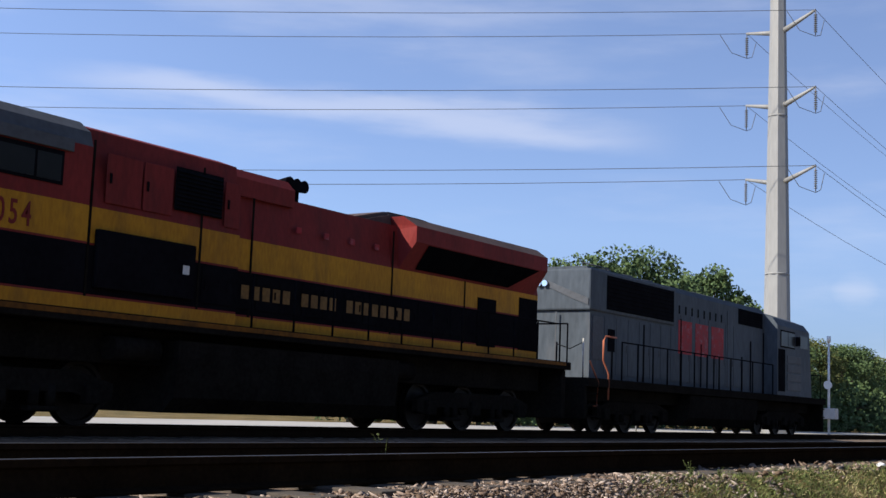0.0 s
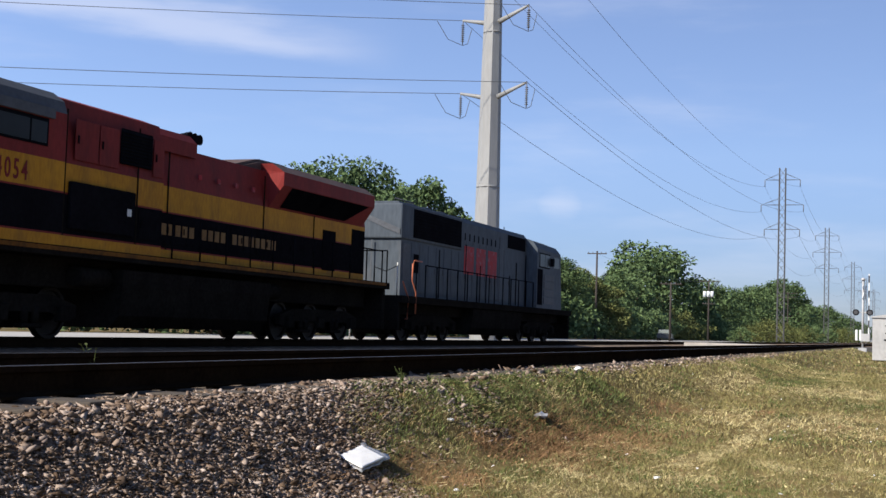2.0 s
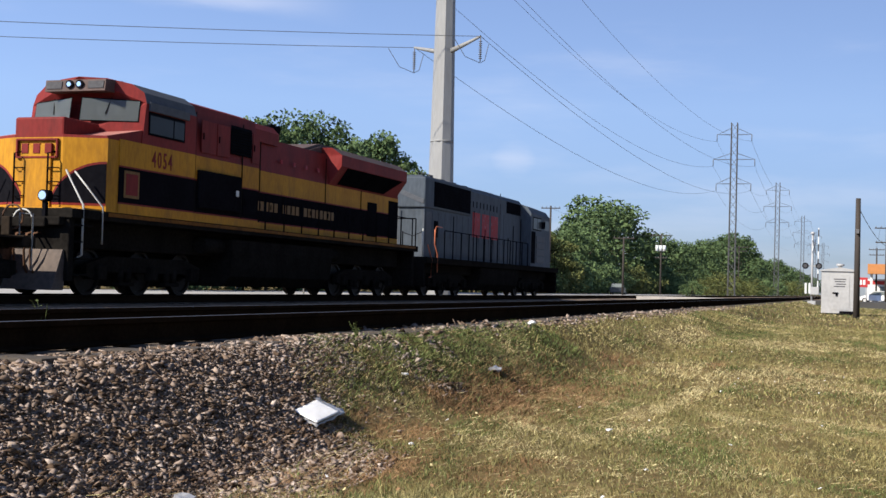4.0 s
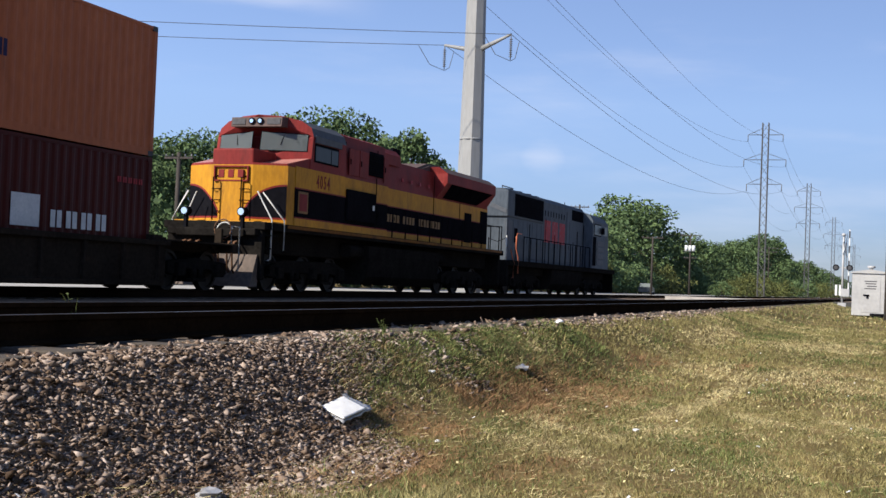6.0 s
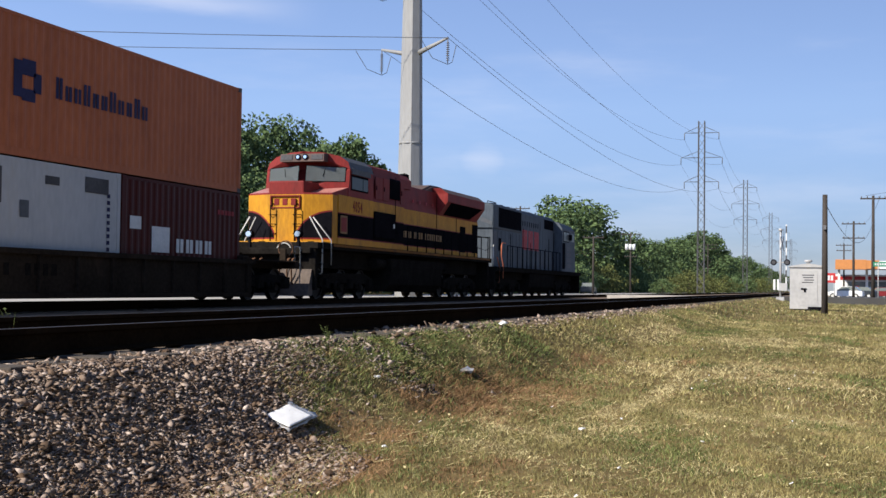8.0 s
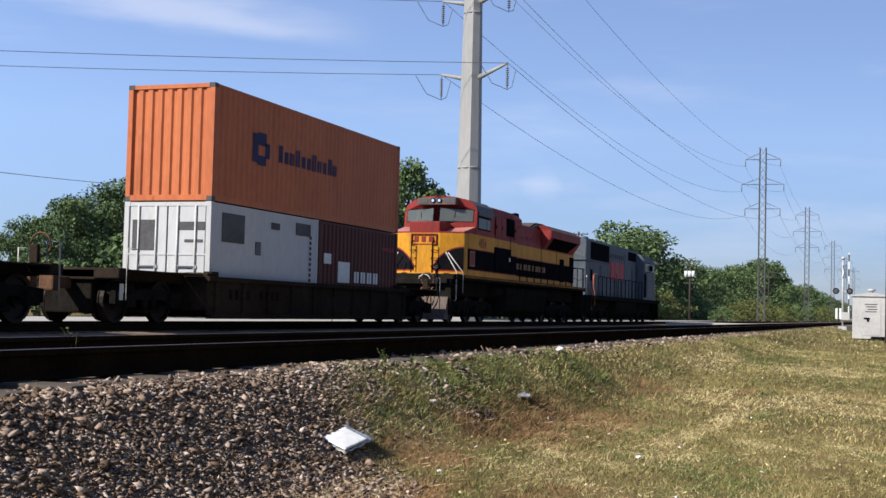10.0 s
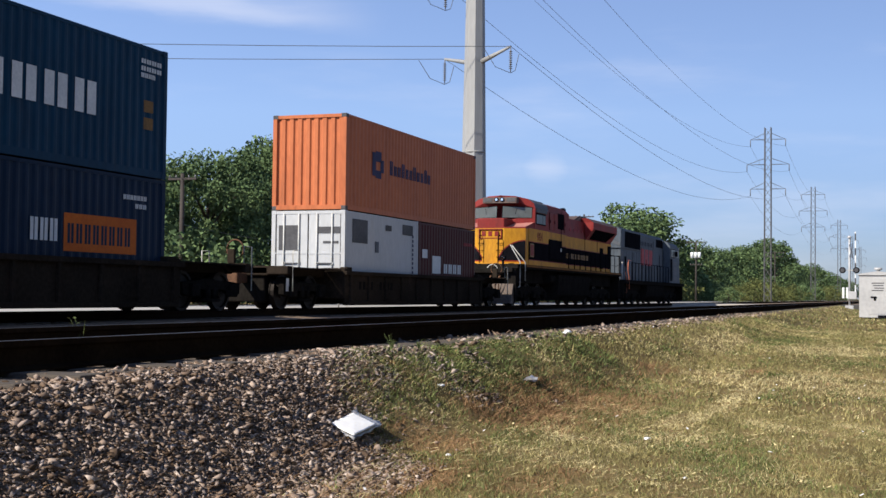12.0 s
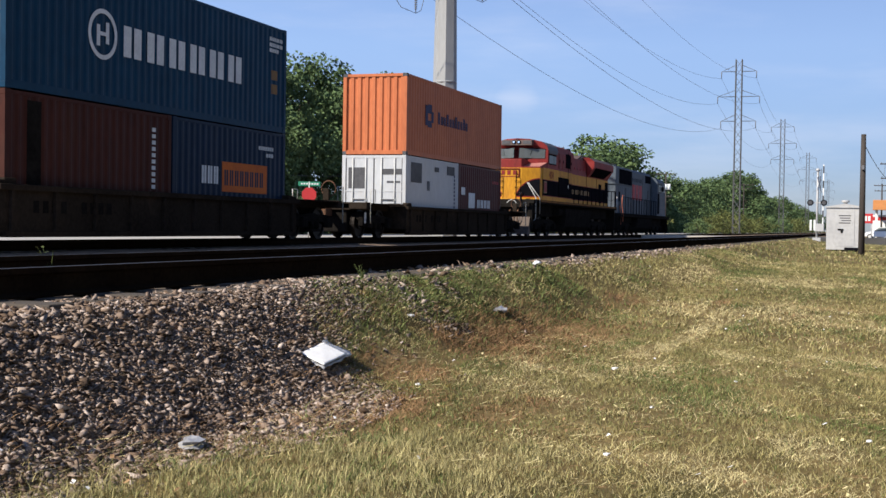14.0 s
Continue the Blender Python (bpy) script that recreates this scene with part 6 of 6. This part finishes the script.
def build_grass():
    """Short dry blades in tufts over the lit grass, with thin and straw-coloured patches."""
    rng = np.random.default_rng(77)

    def zone(x, y):
        """Which grass grows here: 0 green, 1 olive, 2 straw, 3 brown."""
        p = 0.9 * noise.noise((x * 0.32, y * 0.55, 31)) + 0.75 * noise.noise((x * 1.1, y * 1.7, 7)) + 0.4 * noise.noise((x * 3.1, y * 4.2, 3)) + 0.2 * rng.normal()
        q = 0.9 * noise.noise((x * 0.27, y * 0.5, 57)) + 0.7 * noise.noise((x * 1.3, y * 1.5, 17)) + 0.4 * noise.noise((x * 3.4, y * 4.4, 13)) + 0.2 * rng.normal()

        def blob(cx, cy, rx, ry):
            return math.exp(-(((x - cx) / rx) ** 2 + ((y - cy) / ry) ** 2))
        rust = max(blob(10.6, 3.1, 1.6, 0.33), blob(8.1, 2.95, 0.7, 0.35), 0.9 * blob(16.0, 3.0, 1.7, 0.3), 0.8 * blob(7.2, 2.0, 0.9, 0.36), 0.95 * blob(6.6, 2.6, 1.3, 0.36), 0.8 * blob(18.5, 1.9, 1.5, 0.2))
        green = max(0.8 * blob(11.3, 3.85, 2.6, 0.36), 0.8 * blob(9.4, 1.15, 1.5, 0.42), 0.75 * blob(14.0, 2.75, 1.8, 0.3), 0.7 * blob(9.1, 2.75, 0.6, 0.25))
        swath = math.exp(-((y - 1.95 + 0.085 * (x - 10.9) - 0.12 * math.sin(x * 0.9)) / 0.2) ** 2) * smooth(9.8, 11.2, x) * (1 - smooth(18.5, 21, x))
        ridge = max(0.95 * swath, blob(23.0, 3.1, 3.5, 0.4), 0.85 * blob(7.4, 0.3, 1.2, 0.45), 0.6 * blob(5.8, 1.6, 0.7, 0.3))
        p += 0.25 * blob(13.0, 3.3, 4.5, 0.8)
        if green * 1.2 + 0.35 * rng.normal() > 0.6:
            return 0
        if rust + 0.45 * q + 0.1 * p > 0.62:
            return 3
        if ridge + 0.4 * p > 0.6 or q > 0.3:
            return 2
        return 0 if p > 0.3 else 1

    def patch(count, x0, x1, y0, y1, high, wide, name, label, keep, lean=0.62, only=None):
        xs, ys = rng.uniform(x0, x1, count * 2), rng.uniform(y0, y1, count * 2)
        ok = [i for i in range(len(xs)) if keep(xs[i], ys[i])][:count]
        p = np.array([(xs[i], ys[i], ground_z(xs[i], ys[i])) for i in ok])
        z = np.array([only if only is not None else zone(xs[i], ys[i]) for i in ok])
        k = len(p)
        a = rng.uniform(0, 2 * math.pi, k)
        tuft = np.array([1.0 + 0.75 * noise.noise((xs[i] * 5.0, ys[i] * 7.0, 9)) for i in ok])
        h = high * tuft * rng.lognormal(0, 0.4, k) * np.array((1.0, 0.95, 0.8, 0.85, 1.0))[z]
        side = np.stack([np.cos(a), np.sin(a), np.zeros(k)], 1) * (wide * rng.uniform(0.6, 1.3, k))[:, None]
        flat = np.array((1.0, 1.0, 2.1, 1.5, 0.7))[z] * lean
        bend = np.stack([rng.normal(0, 1, k) * flat, rng.normal(0, 1, k) * flat, np.ones(k)], 1)
        mid = p + bend * (h * 0.5)[:, None]
        tip = p + bend * np.array((1.35, 1.35, 1.0)) * h[:, None]
        v = np.stack([p - side - (0, 0, 0.01), p + side - (0, 0, 0.01), mid + side * 0.7, mid - side * 0.7, tip], 1).reshape(-1, 3)
        i = np.arange(k)[:, None] * 5
        f = np.concatenate([i + (0, 1, 2), i + (0, 2, 3), i + (3, 2, 4)])
        ob = raw_mesh(name, v, f, [M_green, M_grass, M_straw, M_rustweed, M_grass_tall], index=np.concatenate([z, z, z]))
        tagged(ob, label, "grass", kind="stuff")

    def on_grass(x, y):
        return y < ballast_edge(x) + 0.10 * rng.normal() and -0.07 < math.atan2(y, x) < 0.74

    def thin(x, y):
        return rng.uniform() < 0.3 + 0.9 * (noise.noise((x * 0.7, y * 1.0, 2)) * 0.5 + 0.5) + 1.1 * noise.noise((x * 4.5, y * 6.0, 5))

    patch(150000, 3.6, 13, -1.6, 4.1, 0.022, 0.0022, "mown_grass", "short mown grass, half dry, with brown and straw patches", lambda x, y: on_grass(x, y) and thin(x, y))
    patch(88000, 13, 34, -4.5, 4.2, 0.033, 0.005, "mown_grass", "short mown grass, half dry, with brown and straw patches", lambda x, y: on_grass(x, y) and thin(x, y))
    patch(14000, -5.0, 3.9, -5.0, 3.2, 0.034, 0.0045, "mown_grass", "short mown grass, half dry", lambda x, y: y < ballast_edge(x) + 0.1 * rng.normal() and (x < 3.4 + 0.25 * rng.normal() or math.atan2(y, x) > 0.7 or math.atan2(y, x) < -0.05))
    patch(8000, 3.6, 14, -7.0, -0.1, 0.034, 0.0045, "mown_grass", "short mown grass, half dry", lambda x, y: math.atan2(y, x) < -0.06)
    patch(26000, 34, 100, -9, 4.0, 0.05, 0.013, "mown_grass", "short mown grass, half dry", lambda x, y: y < 4.0)
    patch(22000, 3.2, 6.3, 1.3, 3.05, 0.03, 0.0017, "verge_grass", "taller pale grass along the foot of the ballast", lambda x, y: y < 2.66 + 0.32 * (1 - smooth(3.6, 5.0, x)) - 0.16 * max(0, x - 4.6) ** 2 * 1.2 + 0.06 * rng.normal() + 0.12 * noise.noise((x * 2.5, y, 4)) and y > 1.25 + 0.4 * rng.uniform() and noise.noise((x * 5, y * 6, 21)) > -0.25 + 0.2 * rng.normal(), 0.5, 4)
    patch(9000, 9.2, 14.0, 2.2, 3.5, 0.035, 0.0035, "dead_weeds", "red-brown dead weeds at the foot of the slope", lambda x, y: math.exp(-(((x - 11.6) / 1.9) ** 2 + ((y - 2.85) / 0.5) ** 2)) > rng.uniform(), 0.9, 3)
    patch(9000, 8.2, 15.5, 2.9, 4.2, 0.024, 0.0045, "weeds", "low green weeds at the edge of the ballast", lambda x, y: y < ballast_edge(x) + 0.25 * rng.uniform() and noise.noise((x * 0.9, y * 1.5, 11)) + 0.5 * noise.noise((x * 3.5, y * 4.5, 6)) > 0.25 * rng.normal() - 0.8 * (y - 3.4), 0.9, 0)
    patch(9000, 4.6, 9.6, 2.3, 3.8, 0.022, 0.0022, "dead_weeds", "brown dead weeds along the foot of the ballast", lambda x, y: abs(y - ballast_edge(x) + 0.1) < abs(0.3 * rng.normal()), 1.1, 3)
    patch(5000, 3.6, 9.0, 2.4, 3.9, 0.03, 0.0017, "dry_stalks", "pale dry grass among the lowest ballast stones", lambda x, y: -0.2 < y - ballast_edge(x) < 0.28 * rng.uniform(), 0.9, 2)
    patch(5500, 3.6, 9.5, 2.5, 3.55, 0.024, 0.0022, "dry_stalks", "dead brown stalks between the ballast stones", lambda x, y: ballast_edge(x) < y < ballast_edge(x) + 0.55 * rng.uniform(), 0.9, 3)


def build_flecks():
    """Lying straws and small pale bits strewn over the grass."""
    rng = np.random.default_rng(12)
    v, f, z = [], [], []
    while len(f) < 9000:
        x, y = rng.uniform(4, 22), rng.uniform(-1.5, 3.9)
        if y > ballast_edge(x) + 0.15 or not -0.07 < math.atan2(y, x) < 0.74:
            continue
        straw = rng.uniform() < 0.94
        if straw and noise.noise((x * 0.6, y * 0.9, 40)) < -0.02:
            continue
        a, g = rng.uniform(0, 6.3), ground_z(x, y)
        n, w = (rng.uniform(0.012, 0.045), 0.0012) if straw else (rng.uniform(0.006, 0.014), rng.uniform(0.004, 0.009))
        c, s, lift = math.cos(a), math.sin(a), rng.uniform(0.012, 0.04)
        k = len(v)
        v += [(x - c * n - s * w, y - s * n + c * w, g + lift), (x - c * n + s * w, y - s * n - c * w, g + lift), (x + c * n + s * w, y + s * n - c * w, g + lift + 0.01), (x + c * n - s * w, y + s * n + c * w, g + lift + 0.012)]
        f.append((k, k + 1, k + 2, k + 3))
        z.append((2 if rng.uniform() < 0.35 else 0) if straw or rng.uniform() < 0.93 else 1)
    ob = raw_mesh("loose_straw", v, f, [M_straw, M_paper, M_rustweed], index=z)
    tagged(ob, "loose straw and pale bits strewn on the grass", "straw", kind="stuff")


M_green = mat("green_blade", (0.165, 0.20, 0.063), (0.072, 0.094, 0.031), 0.7, fine=3, coarse=0.8, island=0.6, spec=0.2)
M_straw = mat("straw", (0.60, 0.51, 0.27), (0.40, 0.34, 0.165), 0.8, fine=3, coarse=0.6, island=0.5, spec=0.2)
M_grass_tall = mat("verge_blade", (0.44, 0.38, 0.18), (0.20, 0.185, 0.08), 0.75, fine=2, coarse=0.7, island=0.6, spec=0.2)
M_rustweed = mat("dead_weed", (0.37, 0.225, 0.115), (0.18, 0.105, 0.055), 0.85, fine=3, coarse=0.8, island=0.4, spec=0.15)
M_paper = mat("litter_white", (0.88, 0.88, 0.87), (0.82, 0.82, 0.82), 0.55, fine=12, coarse=4)
M_film = mat("plastic_film", (0.42, 0.42, 0.43), (0.28, 0.28, 0.29), 0.25, fine=12, coarse=4, spec=0.6)


def crumpled(name, x, y, size, material, label, seed, lift=0.25, parent=None, aspect=1.0, turn=0.0, detail=2):
    """A crumpled scrap that lies on the ground."""
    r = random.Random(seed)
    bm = bmesh.new()
    bmesh.ops.create_icosphere(bm, subdivisions=detail, radius=0.5)
    for v in bm.verts:
        q = 0.55 + 0.75 * r.random()
        v.co = Vector((v.co.x * q * aspect, v.co.y * q, v.co.z * q * lift + lift * 0.32)) * size
    ob = part(name, bm, material, parent)
    if parent is None:
        ob.matrix_basis = pose(x, y, ground_z(x, y) + 0.012, 0, 0, turn)
        tagged(ob, label, "litter", "litter on the verge")
    return ob


def build_bag():
    """A white folded bag in clear film, flat on the ballast slope."""
    x, y = BAG
    b = empty("plastic_bag", pose(x, y, ground_z(x, y)), "white bag in clear plastic film lying on the ballast", "litter", "litter on the verge")
    d1, d2 = Vector((0.15, -0.10, -0.012)), Vector((0.21, 0.093, 0.05))

    def sheet(grow, lift, seed, ripple, slide=0.0):
        r, k = random.Random(seed), 12
        bm, rows = bmesh.new(), []
        for i in range(k + 1):
            row = []
            for j in range(k + 1):
                u, v = 2 * i / k - 1, 2 * j / k - 1
                p = (d1 * (u + v) * 0.5 + d2 * (u - v) * 0.5) * grow * (1 + (0.05 if ripple > 0.003 else 0.006) * r.uniform(-1, 1)) + d2 * slide
                z = p.z + lift + ripple * r.uniform(-1, 1) + 0.006 * (1 - max(abs(u), abs(v)) ** 2)
                row.append(bm.verts.new((p.x, p.y, z)))
            rows.append(row)
        for i in range(k):
            for j in range(k):
                bm.faces.new((rows[i][j], rows[i + 1][j], rows[i + 1][j + 1], rows[i][j + 1])).smooth = True
        bmesh.ops.recalc_face_normals(bm, faces=bm.faces)
        bmesh.ops.solidify(bm, geom=bm.faces[:], thickness=0.005)
        return bm
    part("film", sheet(1.24, 0.03, 4, 0.006, 0.24), M_film, b, "crinkled clear film")
    part("white_sheet", sheet(0.98, 0.05, 9, 0.001), M_paper, b, "bright white sheet")


BAG = (7.37, 3.255)


def build_litter():
    build_bag()
    for i, (x, y, s, lab) in enumerate(LITTER):
        crumpled("paper_scrap", x, y, s * 0.72, M_paper, lab, 60 + i, 0.5, aspect=1.15, turn=40 * i, detail=1)
    crumpled("film_scrap", *SCRAP, 0.12, M_film, "torn piece of clear plastic at the ballast edge", 90, 0.5, aspect=1.3, turn=30)
    crumpled("grey_rubble", *RUBBLE, 0.14, M_film, "grey crumpled can in the weeds", 91, 0.5, aspect=1.4, turn=10)
    crumpled("pale_rock", *ROCK, 0.10, M_paper, "pale rock at the edge of the ballast", 92, 0.6, aspect=1.5, turn=0)


LITTER = (
    (9.75, 1.85, 0.085, "white crumpled paper on the grass"),
    (7.59, 2.70, 0.060, "small white paper scrap on the grass"),
    (9.55, 3.46, 0.080, "white scrap among the stones"),
    (8.17, 1.30, 0.050, "small white paper scrap on the grass"),
    (6.36, 1.24, 0.050, "small white paper scrap on the grass"),
    (8.00, -0.03, 0.060, "small pale scrap on the grass"),
    (9.86, 0.94, 0.045, "small white paper scrap on the grass"),
)
SCRAP = (5.06, 2.88)
RUBBLE = (11.65, 3.32)
ROCK = (15.28, 3.90)
def build_weed(x, y, height, stems, seed, label):
    """A small upright weed: thin stems with narrow leaves."""
    r = random.Random(seed)
    weed = empty("weed", pose(x, y, ground_z(x, y)), label, "plant", "weeds by the track")
    for _ in range(stems):
        a, h = r.uniform(0, 6.3), height * r.uniform(0.5, 1.0)
        out = h * r.uniform(0.1, 0.55)
        tip = Vector((math.cos(a) * out, math.sin(a) * out, h))
        stem = part("stem", tube([(0, 0, -0.02), tip * 0.5 + Vector((0, 0, h * 0.12)), tip], [0.004, 0.003, 0.0015], 4), M_green, weed)
        bm = bmesh.new()
        for i in range(5):
            base = tip * (0.35 + 0.15 * i)
            b = a + r.uniform(-1.6, 1.6)
            n = h * r.uniform(0.12, 0.22)
            w = Vector((-math.sin(b), math.cos(b), 0)) * n * 0.28
            d = Vector((math.cos(b), math.sin(b), r.uniform(0.1, 0.6))) * n
            bm.faces.new([bm.verts.new(q) for q in (base, base + d * 0.5 + w, base + d, base + d * 0.5 - w)])
        part("leaves", bm, M_green, stem)


build_stones()
build_grass()
build_weed(9.75, 3.97, 0.16, 9, 3, "small green weed at the crest of the ballast")
build_weed(10.3, 3.95, 0.11, 7, 4, "low green weed at the crest of the ballast")
build_weed(8.35, 6.0, 0.26, 3, 5, "single dry stalk between the rails")
build_flecks()
build_litter()


def motions():
    """The train rolls by; every wheelset turns with it."""
    steps = [t for t, _ in TRAVEL]
    for ob, xc in MOVERS:
        walk(ob, [(t, pose(S(t) + xc, TRACK_Y, 0)) for t in steps])
    turns = [i * 0.14 for i in range(101)]
    for ob, x, r in WHEELSETS:
        walk(ob, [(t, pose(x, 0, r, 0, math.degrees((S(t) - S(0)) / r), 0)) for t in turns])


motions()
